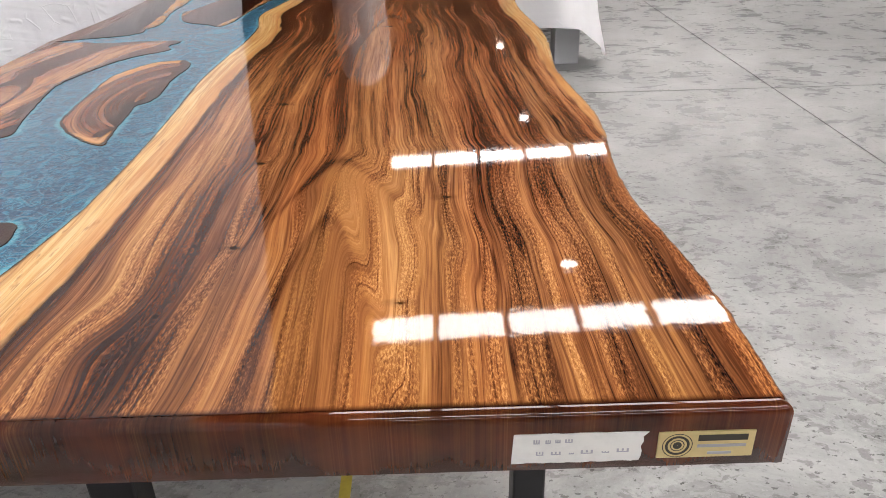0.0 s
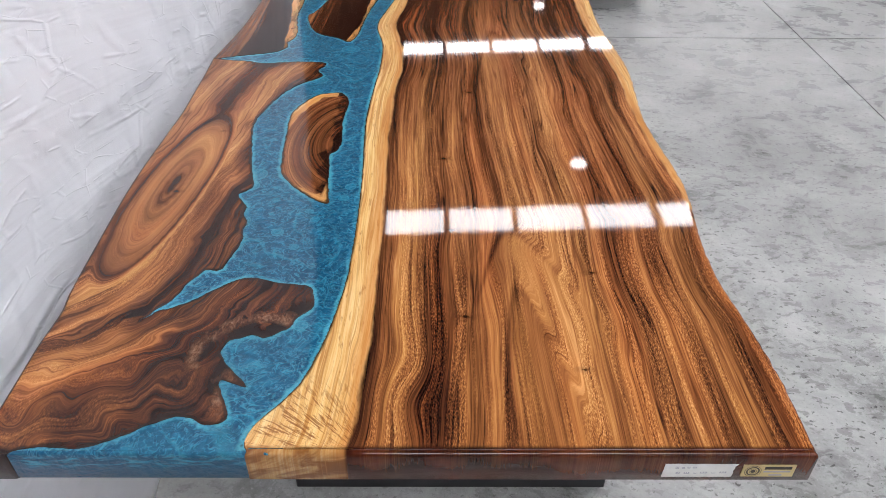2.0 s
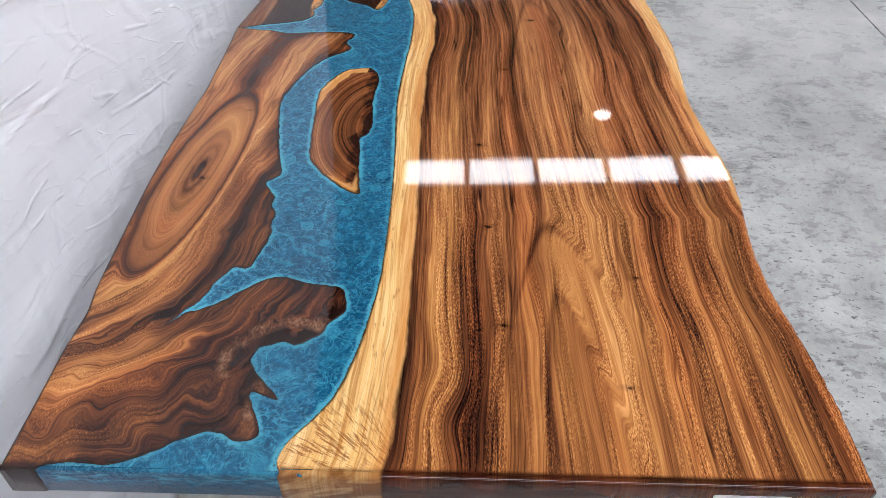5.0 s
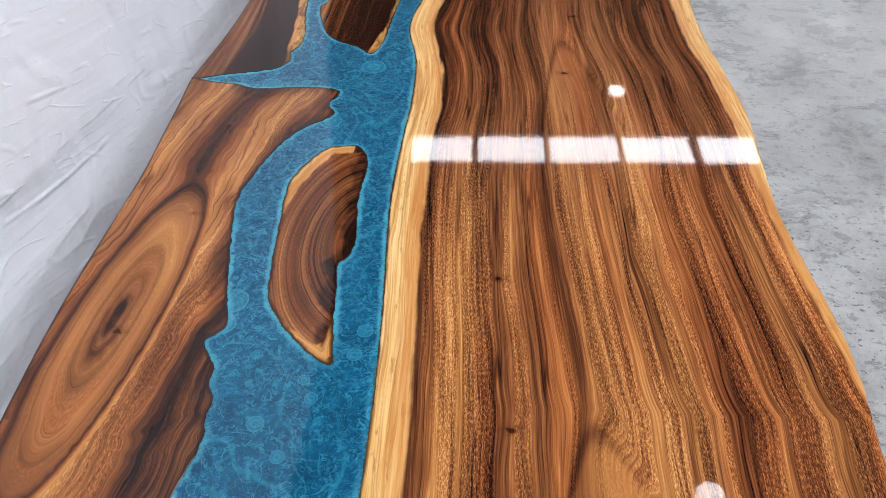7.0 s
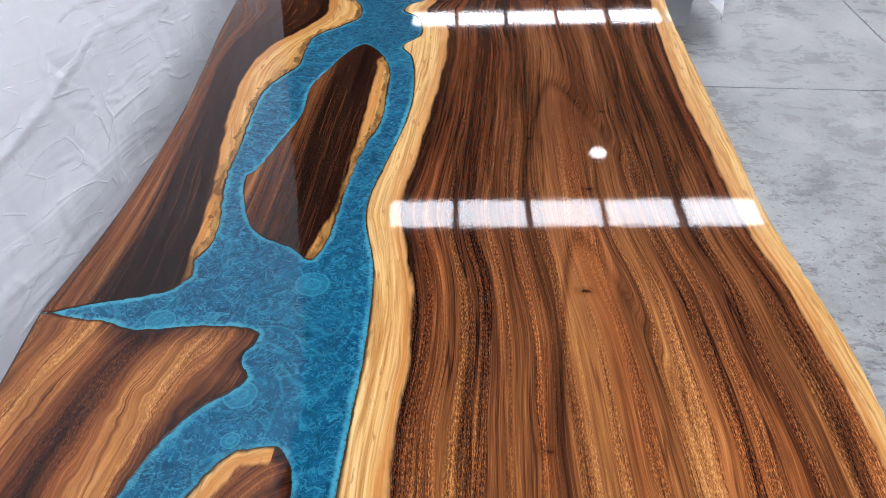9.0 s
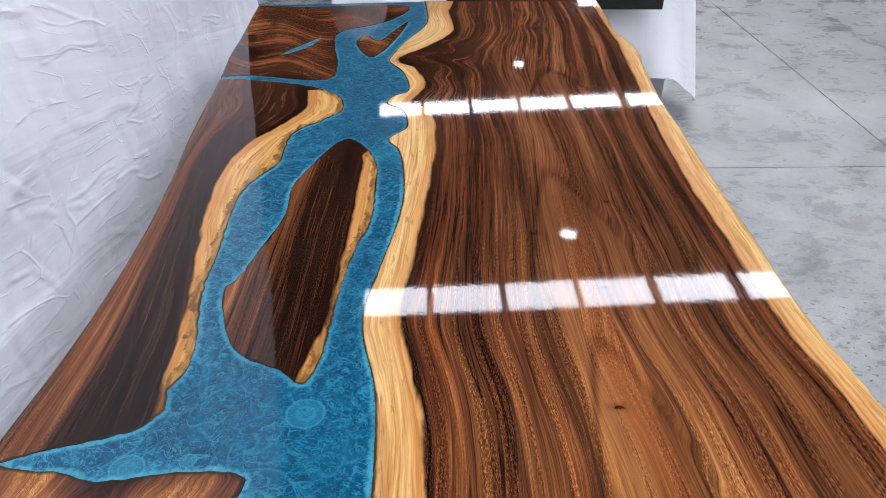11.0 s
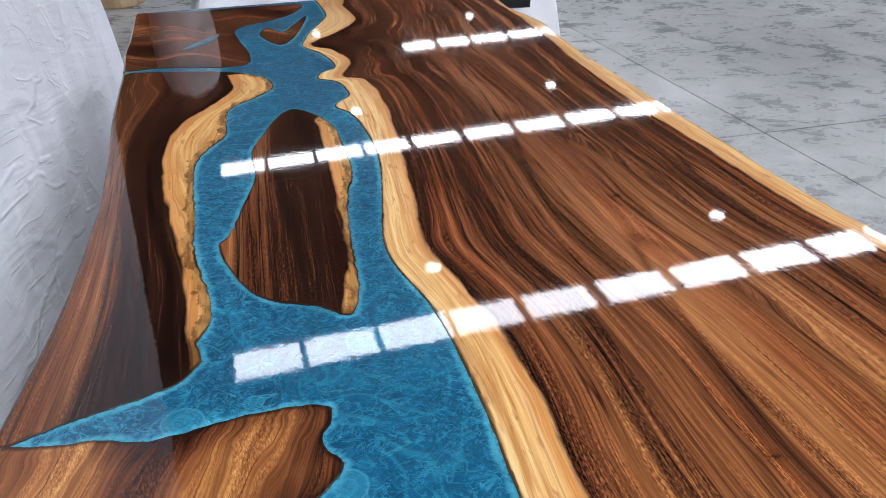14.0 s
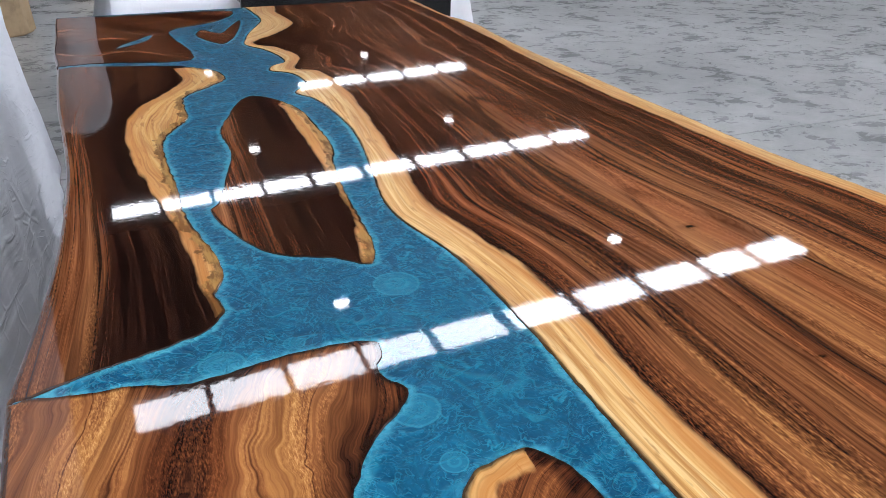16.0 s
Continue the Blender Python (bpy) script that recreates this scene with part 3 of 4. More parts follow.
# ---- the hall ----
X_JOINT, Y_JOINT = 2.02, 3.29
floor = raw("floor", [(-14, -22, -0.02), (26, -22, -0.02), (26, 52, -0.02), (-14, 52, -0.02)], [(0, 1, 2, 3)], plain("joint_filler", (0.05, 0.05, 0.05), 0.9))
tagged(floor, "grey trowelled concrete floor with saw-cut joints", "floor", kind="structure")
xs = [-14, -10.0, -4.02, X_JOINT, 7.95, 13.95, 19.95, 26]
ys = [-22, -14.6, -8.6, -2.6, Y_JOINT, 9.4, 15.4, 21.4, 27.4, 33.4, 39.4, 45.4, 52]
for x0, x1 in zip(xs, xs[1:]):
    for y0, y1 in zip(ys, ys[1:]):
        part("concrete_bay", box(x0 + 0.003, x1 - 0.003, y0 + 0.003, y1 - 0.003, -0.018, 0.0), concrete, floor)
WALLS = (("wall_west", -14.2, -14, -22, 52), ("wall_east", 26, 26.2, -22, 52), ("wall_south", -14, 26, -22.2, -22), ("wall_north", -14, 26, 52, 52.2))


def wall_block(x0, x1, y0, y1):
    """A wall whose head follows the roof's fall."""
    bm = box(x0, x1, y0, y1, -0.02, 8.3)
    for v in bm.verts:
        if v.co.z > 1.0:
            v.co.z -= 0.04 * v.co.x
    return bm


for name, x0, x1, y0, y1 in WALLS:
    tagged(part(name, wall_block(x0, x1, y0, y1), paint_wall), "plain grey painted hall wall", "wall", kind="structure")
PITCH = 0.04  # the roof falls gently towards the east


def pitched(bm):
    for v in bm.verts:
        v.co.z -= PITCH * v.co.x
    return bm


tagged(part("ceiling", pitched(box(-14.2, 26.2, -22.2, 52.2, 8.3, 8.5)), roof_steel), "grey sheeted hall roof with a slight pitch", "ceiling", kind="structure")
PANES = (-0.97, 0.22, 1.50, 2.80, 4.09, 5.58, 7.12, 8.67, 10.22, 11.57, 12.89)
SHORT_ROW = (6.05, 7.47, 8.85, 10.40, 11.90, 13.20)


def skylight(y, panes, half):
    x0, x1 = panes[0], panes[-1]
    ob = holder("skylight", (x0 + x1) / 2, y, 8.0 - PITCH * (x0 + x1) / 2, "row of white daylit skylight panes in the roof", "skylight", "skylight rows in the roof")
    for a, b in zip(panes, panes[1:]):
        gap = 0.055 if a < 3.9 else 0.12
        part("pane", pitched(box(a + gap, b - gap, y - half, y + half, 8.0, 8.02)), skylight_pane, ob)
    bm = box(x0 - 0.10, x1 + 0.10, y - half - 0.14, y - half - 0.05, 7.98, 8.3)
    box(x0 - 0.10, x1 + 0.10, y + half + 0.05, y + half + 0.14, 7.98, 8.3, bm=bm)
    part("frame", pitched(bm), roof_steel, ob)


# the first three rows are unseen, added and widened for more light
for y, panes, half in ((-14.7, PANES, 0.75), (-6.1, PANES, 0.75), (2.45, PANES, 0.75), (10.83, PANES, 0.355), (19.16, PANES, 0.36), (28.6, SHORT_ROW, 0.42)):
    skylight(y, panes, half)


def high_bay(x, y):
    z = 7.65 - PITCH * x
    ob = holder("high_bay_lamp", x, y, z, "round black high-bay lamp with lit white lens", "ceiling lamp", "high-bay lamps under the roof")
    part("housing", drum(x, y, z + 0.005, z + 0.15, 0.20, 0.10), lamp_body, ob)
    part("lens", drum(x, y, z - 0.015, z, 0.15, 0.15), lamp_lens, ob, "lit white lens")
    part("rod", drum(x, y, z + 0.15, 8.3 - PITCH * x, 0.012, 0.012, 8), lamp_body, ob)


# the last two lamps are unseen, added behind the camera
for x, y in ((2.85, 4.05), (2.83, 12.16), (3.01, 21.25), (8.85, 4.05), (8.90, 12.16), (9.09, 21.25), (9.5, 30.8), (3.1, 30.8), (2.8, -4.6), (8.8, -4.6)):
    high_bay(x, y)

# ---- the river table ----
table = holder("river_table", 0.02, 1.55, 0.0, "long live-edge brown wood table with a glossy blue resin river", "table")
bank = lane([(-0.160, 0.000), (-0.165, 0.014), (-0.159, 0.036), (-0.135, 0.068), (-0.120, 0.090), (-0.105, 0.121), (-0.089, 0.183), (-0.079, 0.242), (-0.070, 0.324),
             (-0.068, 0.406), (-0.068, 0.505), (-0.072, 0.638), (-0.082, 0.844), (-0.078, 0.994), (-0.072, 1.093), (-0.070, 1.192), (-0.075, 1.290), (-0.093, 1.378),
             (-0.093, 1.446), (-0.077, 1.532), (-0.056, 1.638), (-0.043, 1.742), (-0.044, 1.845), (-0.053, 1.924), (-0.074, 1.974), (-0.041, 2.023), (-0.038, 2.080),
             (-0.051, 2.125), (-0.081, 2.155), (-0.068, 2.194), (-0.037, 2.221), (-0.036, 2.284), (-0.052, 2.355), (-0.080, 2.415), (-0.074, 2.469), (-0.047, 2.559),
             (-0.007, 2.659), (0.018, 2.741), (0.018, 2.883), (0.014, LONG)])
heart = lane([(-0.039, 0.000), (-0.030, 0.044), (-0.025, 0.146), (-0.022, 0.230), (-0.022, 0.364), (-0.023, 0.453), (-0.026, 0.634), (-0.030, 0.854), (-0.026, 1.014),
              (-0.016, 1.124), (-0.017, 1.232), (-0.038, 1.359), (-0.044, 1.408), (-0.039, 1.466), (-0.026, 1.562), (-0.010, 1.677), (0.006, 1.819), (0.020, 1.987),
              (0.014, 2.115), (-0.028, 2.154), (0.000, 2.241), (0.002, 2.295), (-0.022, 2.374), (-0.058, 2.414), (-0.048, 2.459), (0.008, 2.522), (0.072, 2.618),
              (0.091, 2.702), (0.084, 2.832), (0.104, LONG)])
live = lane([(0.534, 0.000), (0.534, 0.124), (0.525, 0.232), (0.514, 0.311), (0.513, 0.411), (0.520, 0.481), (0.531, 0.591), (0.526, 0.702), (0.518, 0.793), (0.515, 0.894),
             (0.532, 1.115), (0.524, 1.265), (0.514, 1.395), (0.513, 1.493), (0.517, 1.611), (0.518, 1.738), (0.522, 1.883), (0.525, 2.007), (0.528, 2.159), (0.544, 2.356),
             (0.559, 2.476), (0.553, 2.567), (0.539, 2.656), (0.550, 2.853), (0.554, LONG)])
pale = lane([(0.565, 0.000), (0.560, 0.390), (0.522, 0.511), (0.516, 0.581), (0.503, 0.742), (0.493, 0.894), (0.496, 1.045), (0.489, 1.235), (0.470, 1.374), (0.469, 1.493),
             (0.468, 1.611), (0.470, 1.833), (0.476, 2.024), (0.488, 2.166), (0.506, 2.353), (0.520, 2.537), (0.522, 2.673), (0.529, LONG)])
outer = lane([(-0.488, 0.000), (-0.487, 0.100), (-0.487, 0.177), (-0.483, 0.246), (-0.488, 0.295), (-0.492, 0.404), (-0.496, 0.543), (-0.495, 0.653), (-0.488, 0.792), (-0.483, 0.892),
              (-0.484, 0.990), (-0.485, 1.089), (-0.487, 1.177), (-0.480, 1.235), (-0.466, 1.342), (-0.455, 1.476), (-0.450, 1.664), (-0.457, 1.848), (-0.466, 2.002), (-0.470, 2.162),
              (-0.472, 2.303), (-0.481, 2.467), (-0.480, 2.606), (-0.484, 2.814), (-0.484, LONG)])
SMOOTH = np.linspace(0, LONG, 600)
wide = np.ones(61) / 61
calm_heart = np.convolve(np.pad(heart(SMOOTH), 30, mode="edge"), wide, mode="valid")

# flat-sawn arches in the figure: x, y of the tip, half width, length, bending of the grain, lightness inside
ARCHES = ((0.195, 0.308, 0.026, 0.30, 0.050, -0.16), (0.192, 0.463, 0.036, 0.20, 0.045, 0.04), (0.215, 1.367, 0.034, 0.34, 0.040, 0.02), (0.220, 1.835, 0.040, 0.34, 0.035, 0.06),
          (0.302, 2.359, 0.050, 0.30, 0.03, 0.03), (0.281, 0.854, 0.020, 0.25, 0.015, -0.04))


def main_fields(x, y, edge):
    y = np.clip(y, 0, LONG)
    left, right = heart(y), np.minimum(pale(y), live(y) + 0.01)
    f = (x - left) / (right - left)
    blend = np.clip(f * 2.2, 0, 1)
    left = left * (1 - blend) + np.interp(y, SMOOTH, calm_heart) * blend
    f = (x - left) / (np.minimum(right, 0.535) - left)
    arch, calm, lift = np.zeros(len(x)), np.zeros(len(x)), np.zeros(len(x))
    for ax, ay, w, long, strength, inner in ARCHES:
        fall = (ay - y) / long
        q = ((x - ax - 0.02 * fall) / w) ** 2 / (1 + 1.2 * np.clip(fall, 0, 9)) - fall * 2.4
        fade = np.exp(-np.clip(fall - 0.4, 0, 9) * 1.5)
        inside = np.clip((0.9 - q) / 1.5, 0, 1)
        calm = np.maximum(calm, inside * fade * (strength > 0.02))
        f = f + strength * 0.8 * inside * inside * (3 - 2 * inside) * fade
        lift = lift + inner * np.clip(-q * 2.5 + 0.2, 0, 1) * fade
        arch = np.maximum(arch, np.exp(-((q + 0.05) / 0.16) ** 2) * (0.45 - 0.25 * np.clip((x - ax) / w, -1, 1)) * fade * np.clip(strength / 0.045, 0, 1))
    for kx, ky, size in KNOTS[:12]:  # the grain parts round each knot
        near = np.exp(-((x - kx) / 0.016) ** 2 - ((y - ky) / 0.045) ** 2)
        f = f + 0.010 * np.tanh((x - kx) / 0.005) * near
    # a swelling in the figure by the near end
    swell = np.exp(-((x - 0.035) / 0.035) ** 2 - ((y - 0.09) / 0.10) ** 2)
    f = f + 0.03 * swell * np.sin(y * 26)
    arch = np.maximum(arch, 0.6 * np.exp(-((x - 0.075) / 0.022) ** 2 - ((y - 0.06) / 0.07) ** 2))
    # burl beside the bays at the far end
    burl = np.exp(-((x - 0.03) / 0.09) ** 2 - ((y - 2.47) / 0.16) ** 2)
    f = f + burl * 0.055 * np.sin(y * 44 + x * 26) + 0.05 * np.exp(-((x - 0.30) / 0.05) ** 2 - ((y - 2.70) / 0.08) ** 2)
    sap = np.maximum(heart(y) - x, x - pale(y))
    end = 0.62 * np.clip(1.5 - np.sqrt(((x + 0.09) / 0.09) ** 2 + (y / 0.11) ** 2), 0, 1) * (x < heart(y)) + 0.22 * np.exp(-((x - 0.02) / 0.07) ** 2 - ((y - 2.47) / 0.09) ** 2)
    return dict(g=np.clip(f, 0.0, 1.2) * 0.94 + 0.01, a=y, sap=sap, edge=edge, burl=np.clip(end, 0, 1), cut=((y < 0.005) | (y > LONG - 0.005)) * 1.0, dusk=np.clip(burl * 0.5, 0, 0.85), calm=calm, lift=lift - 0.42 * arch - 0.10 * burl)


def main_slab():
    rows = np.linspace(0, LONG, 700)
    near = np.column_stack([np.linspace(bank(0.0), live(0.0), 160)[1:-1], np.zeros(158)])
    far = np.column_stack([np.linspace(live(LONG), bank(LONG), 160)[1:-1], np.full(158, LONG)])
    up = ragged(np.column_stack([live(rows), rows]), 0.0022, 60, 1.0)
    down = ragged(np.column_stack([bank(rows), rows])[::-1], 0.0012, 90, 2.0)
    outline = out_of_square(np.concatenate([near, up, far, down]))
    radius = np.concatenate([np.full(158, 0.008), np.full(700, 0.007), np.full(158, 0.008), np.full(700, 0.0008)])
    for k in range(12):  # ease the rounding in at the corners
        radius[-1 - k] = 0.0008 + 0.007 * (1 - k / 12)
    side, faces = walls(outline, radius, TOP, BOTTOM)
    rim = inset(outline, radius)
    us = np.linspace(0, 1, 150)
    inner = rim[158:858], rim[-700:][::-1]
    grid = inner[1][:, None] * (1 - us)[None, :, None] + inner[0][:, None] * us[None, :, None]
    ends = np.clip(np.linspace(0, LONG, 700), 0.008, LONG - 0.008)[:, None]
    grid[:, :, 1] = np.broadcast_to(ends, grid.shape[:2])
    grid = out_of_square(grid)
    cap = grid.reshape(-1, 2)
    shift, m = len(side), len(us)
    verts = np.concatenate([side, np.column_stack([cap, np.full(len(cap), TOP)])])
    for r in range(699):
        for c in range(m - 1):
            a = shift + r * m + c
            faces.append((a, a + 1, a + m + 1, a + m))
    edge = np.full(len(verts), 0.05)
    edge[shift:] = np.minimum(np.minimum(cap[:, 0] - bank(cap[:, 1]), np.where(cap[:, 1] > 1.3, live(cap[:, 1]) - cap[:, 0], 0.05)), 0.05)
    edge[:shift] = np.where(verts[:shift, 0] < bank(verts[:shift, 1]) + 0.003, 0.001, 0.05)
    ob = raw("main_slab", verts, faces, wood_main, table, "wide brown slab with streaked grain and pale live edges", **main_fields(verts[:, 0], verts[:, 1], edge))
    soften(ob.data, shift)
    return outline


outlines = [main_slab()]


def side_radius(outline, big=0.005):
    return np.where(outline[:, 0] < outer(outline[:, 1]) + 0.012, big, 0.0008)


def trim(points, y0=0.0, y1=LONG):
    points = points.copy()
    edge = outer(points[:, 1])
    points[:, 0] = np.where(points[:, 0] < edge + 0.005, edge, points[:, 0])
    points[:, 1] = np.clip(points[:, 1], y0, y1)
    return points


# near slab with a broken, paw-shaped end reaching into the river
PAW = [(-0.488, 0.000), (-0.454, 0.000), (-0.415, 0.009), (-0.351, 0.009), (-0.308, 0.029), (-0.270, 0.047), (-0.243, 0.051), (-0.218, 0.041), (-0.197, 0.045), (-0.192, 0.056),
       (-0.203, 0.079), (-0.216, 0.113), (-0.179, 0.103), (-0.210, 0.138), (-0.227, 0.165), (-0.221, 0.187), (-0.190, 0.199), (-0.169, 0.196), (-0.139, 0.217),
       (-0.133, 0.235), (-0.113, 0.260), (-0.117, 0.292), (-0.128, 0.308), (-0.177, 0.318), (-0.223, 0.329), (-0.263, 0.305), (-0.292, 0.277), (-0.321, 0.258),
       (-0.343, 0.248), (-0.359, 0.228)]
SHORE = [(-0.343, 0.254), (-0.327, 0.275), (-0.314, 0.313), (-0.295, 0.346), (-0.271, 0.348), (-0.262, 0.377), (-0.254, 0.424), (-0.258, 0.454), (-0.256, 0.479), (-0.266, 0.504),
         (-0.268, 0.529), (-0.289, 0.564), (-0.269, 0.592), (-0.281, 0.644), (-0.304, 0.758), (-0.315, 0.838), (-0.305, 0.903), (-0.278, 0.987), (-0.250, 1.033),
         (-0.203, 1.079), (-0.216, 1.112), (-0.204, 1.156), (-0.269, 1.165), (-0.351, 1.155), (-0.393, 1.166), (-0.439, 1.172), (-0.487, 1.175)]


def back(y0, y1, count=9):
    return [(float(outer(y)), float(y)) for y in np.linspace(y0, y1, count)][1:-1]


def near_fields(x, y, edge):
    turn = np.clip((0.40 - y) / 0.30, 0, 1)
    angle = np.radians(14 + 50 * turn)
    g = (x + 0.49) * np.cos(angle) * 2.5 - (y - 0.42) * np.sin(angle) * 2.0 + 0.30
    swirl = np.sin(x * 38 + 5 * np.sin(y * 17)) * np.sin(y * 30 + 3 * np.sin(x * 21))
    g = g + 0.035 * turn * swirl + 0.02 * np.sin(y * 14)
    g = 0.30 + np.mod(np.abs(g - 0.30), 1.3) * 0.5
    a = (x + 0.49) * np.sin(angle) * 1.2 + y * np.cos(angle)
    # big oval figure round the knot
    dx, dy = x + 0.415, y - 0.60
    u, v = dx * 0.985 + dy * -0.10, dy * 0.985 + dx * 0.10
    oval = np.sqrt((u / 0.058) ** 2 + (v / 0.27) ** 2)
    w = np.clip((1.12 - oval) / 0.14, 0, 1)
    g = g * (1 - w) + np.minimum(0.285 * oval, 0.31) * w
    arc = np.hypot(x + 0.175, (y - 0.155) * 1.1)
    knob = 0.66 * np.exp(-((arc - 0.088) / 0.017) ** 2) * (y > 0.13) * np.clip((x + 0.30) / 0.03, 0, 1) + 0.8 * np.exp(-((x + 0.205) / 0.02) ** 2 - ((y - 0.10) / 0.05) ** 2)
    knob = knob + 0.35 * np.exp(-((x + 0.135) / 0.022) ** 2 - ((y - 0.262) / 0.025) ** 2)
    # the knot's eye, a lens of dark wood with a paler core
    lens = np.sqrt((u / 0.013) ** 2 + ((v + 0.02) / 0.055) ** 2)
    eye = np.clip((1.15 - lens) / 0.3, 0, 1) * (0.32 + 0.32 * np.sin(lens * 11 + 30 * x)) + 0.5 * np.exp(-((lens - 1.0) / 0.12) ** 2)
    # dark wood towards the water and through the paw
    dusk = 0.28 * np.clip((0.36 - y) / 0.10, 0, 1) * np.clip((x + 0.46) / 0.10, 0.25, 1) + np.clip(1 - edge / 0.035, 0, 1) * (x > -0.40) * 0.8
    dusk = dusk + 0.9 * np.exp(-((x + 0.115) / 0.02) ** 2 - ((y - 0.235) / 0.03) ** 2) + 0.9 * np.exp(-((x + 0.17) / 0.04) ** 2 - ((y - 0.205) / 0.014) ** 2)
    dusk = dusk + 0.7 * np.exp(-((x + 0.30) / 0.035) ** 2) * np.clip((0.62 - y) / 0.1, 0, 1)
    hollow = np.exp(-((x + 0.118) / 0.018) ** 2 - ((y - 0.245) / 0.026) ** 2) + np.exp(-((x + 0.170) / 0.034) ** 2 - ((y - 0.203) / 0.010) ** 2)
    return dict(g=g, a=a, lift=0.13 * turn * np.clip((-0.22 - x) / 0.10, 0, 1) + 0.05 * turn * swirl - 0.42 * hollow, sap=np.full(len(x), -0.05), edge=edge, burl=np.clip(knob, 0, 1), cut=(y < 0.0035) * 1.0, dusk=np.clip(dusk * (1 - 0.8 * w) + eye, 0, 0.97), calm=w)


line = trim(ragged(glide(PAW + SHORE + back(1.175, 0.000, 14), 0.005, True), 0.0026, 70, 3.0), 0.0, 1.2)
line = out_of_square(line)
outlines.append(line)
slab("side_slab", line, side_radius(line), wood_warm, near_fields, table, "orange-brown side slab with an oval knot")

MIDDLE = [(-0.486, 1.184), (-0.434, 1.196), (-0.381, 1.210), (-0.336, 1.226), (-0.315, 1.256), (-0.318, 1.287), (-0.304, 1.326), (-0.307, 1.384), (-0.317, 1.441), (-0.323, 1.508),
          (-0.321, 1.584), (-0.324, 1.668), (-0.319, 1.771), (-0.292, 1.836), (-0.272, 1.883), (-0.263, 2.002), (-0.213, 2.063), (-0.175, 2.115), (-0.179, 2.177), (-0.204, 2.215),
          (-0.263, 2.257), (-0.364, 2.287), (-0.471, 2.298)]
middle_heart = lane([(-0.327, 1.189), (-0.326, 1.251), (-0.329, 1.316), (-0.331, 1.412), (-0.351, 1.559), (-0.368, 1.732), (-0.369, 1.852), (-0.340, 1.962), (-0.298, 2.032),
                     (-0.253, 2.129), (-0.259, 2.236), (-0.258, 2.315)])


def middle_fields(x, y, edge):
    inner = middle_heart(y)
    f = (x - outer(y)) / np.maximum(inner - outer(y), 0.03)
    bend = np.clip((y - 1.91) / 0.28, 0, 1)
    wave = 0.02 * bend * np.sin(x * 40 - y * 14)
    g = np.clip(0.42 * f + wave, 0, 1)
    sap = np.where(y > 2.232, -0.02, x - inner)
    dusk = np.clip((f - 0.34 - 0.05 * np.sin(y * 5)) / 0.12, 0, 1) * 0.80
    dusk = dusk * (1 - bend * 0.70) + 0.10 * bend
    a = y + bend * (x + 0.4) * 0.9
    return dict(g=g, a=a, sap=sap, edge=edge, dusk=dusk)


line = trim(ragged(glide(MIDDLE + back(2.299, 1.183, 12), 0.005, True), 0.0024, 75, 4.0), 1.177, 2.322)
outlines.append(line)
slab("side_slab", line, side_radius(line), wood_dark, middle_fields, table, "dark chocolate side slab with a pale sapwood strip")

FAR = [(-0.475, 2.324), (-0.399, 2.325), (-0.310, 2.303), (-0.254, 2.293), (-0.212, 2.309), (-0.206, 2.398), (-0.222, 2.520), (-0.229, 2.616), (-0.201, 2.671), (-0.138, 2.711),
       (-0.079, 2.768), (-0.035, 2.852), (-0.048, 2.904), (-0.184, 2.906), (-0.319, 2.891), (-0.484, 2.897)]


def far_fields(x, y, edge):
    g = (y - 2.4) * 1.5 + 0.05 * np.sin(x * 30 + y * 6) + (x + 0.5) * 0.6
    return dict(g=np.mod(g, 1.0), a=x * 1.0 + 0.3 * y, sap=np.full(len(x), -0.05), edge=edge, dusk=np.clip(0.42 + 0.32 * np.sin(x * 24 + y * 15), 0, 0.92))


line = trim(ragged(glide(FAR + back(2.894, 2.324, 8), 0.005, True), 0.0024, 75, 5.0), 2.287, LONG)
outlines.append(line)
slab("side_slab", line, side_radius(line), wood_rust, far_fields, table, "red-brown side slab with wavy grain")

ISLE = [(-0.144, 0.986), (-0.127, 0.943), (-0.130, 0.877), (-0.129, 0.830), (-0.123, 0.759), (-0.131, 0.724), (-0.142, 0.711), (-0.137, 0.667), (-0.133, 0.619), (-0.128, 0.575),
        (-0.125, 0.538), (-0.152, 0.552), (-0.180, 0.577), (-0.207, 0.609), (-0.227, 0.649), (-0.234, 0.699), (-0.239, 0.766), (-0.244, 0.839), (-0.243, 0.894),
        (-0.223, 0.945), (-0.199, 0.979), (-0.170, 0.989)]


isle_right = lane([(-0.125, 0.524), (-0.128, 0.575), (-0.133, 0.619), (-0.137, 0.667), (-0.140, 0.711), (-0.131, 0.724), (-0.123, 0.759), (-0.129, 0.830), (-0.130, 0.877), (-0.127, 0.943), (-0.138, 0.994)])


def isle_fields(x, y, edge):
    far = np.hypot((x + 0.100) * 1.1, (y - 0.76) * 0.66)
    g = 0.06 + far * 4.6
    crown = 0.027 - edge - (x + 0.24) * 0.11 - np.clip(0.90 - y, 0, 1) * 0.25
    foot = 0.014 - edge - np.clip(y - 0.565, 0, 1) * 0.30
    sap = np.maximum(crown, foot)
    return dict(g=np.clip(g, 0, 1), lift=0.16 * np.clip((0.66 - y) / 0.08, 0, 1), sap=np.where((x > -0.15) & (y > 0.7), -0.03, sap), edge=edge, a=y * 0.5 + x, dusk=0.92 * np.clip((x - isle_right(y) + 0.020 + 0.005 * np.sin(y * 90)) / 0.003, 0, 1))


line = ragged(glide(ISLE, 0.004, True), 0.0022, 80, 6.0)
outlines.append(line)
slab("island", line, np.full(len(line), 0.0008), wood_rust, isle_fields, table, "brown wood island with curved growth rings")

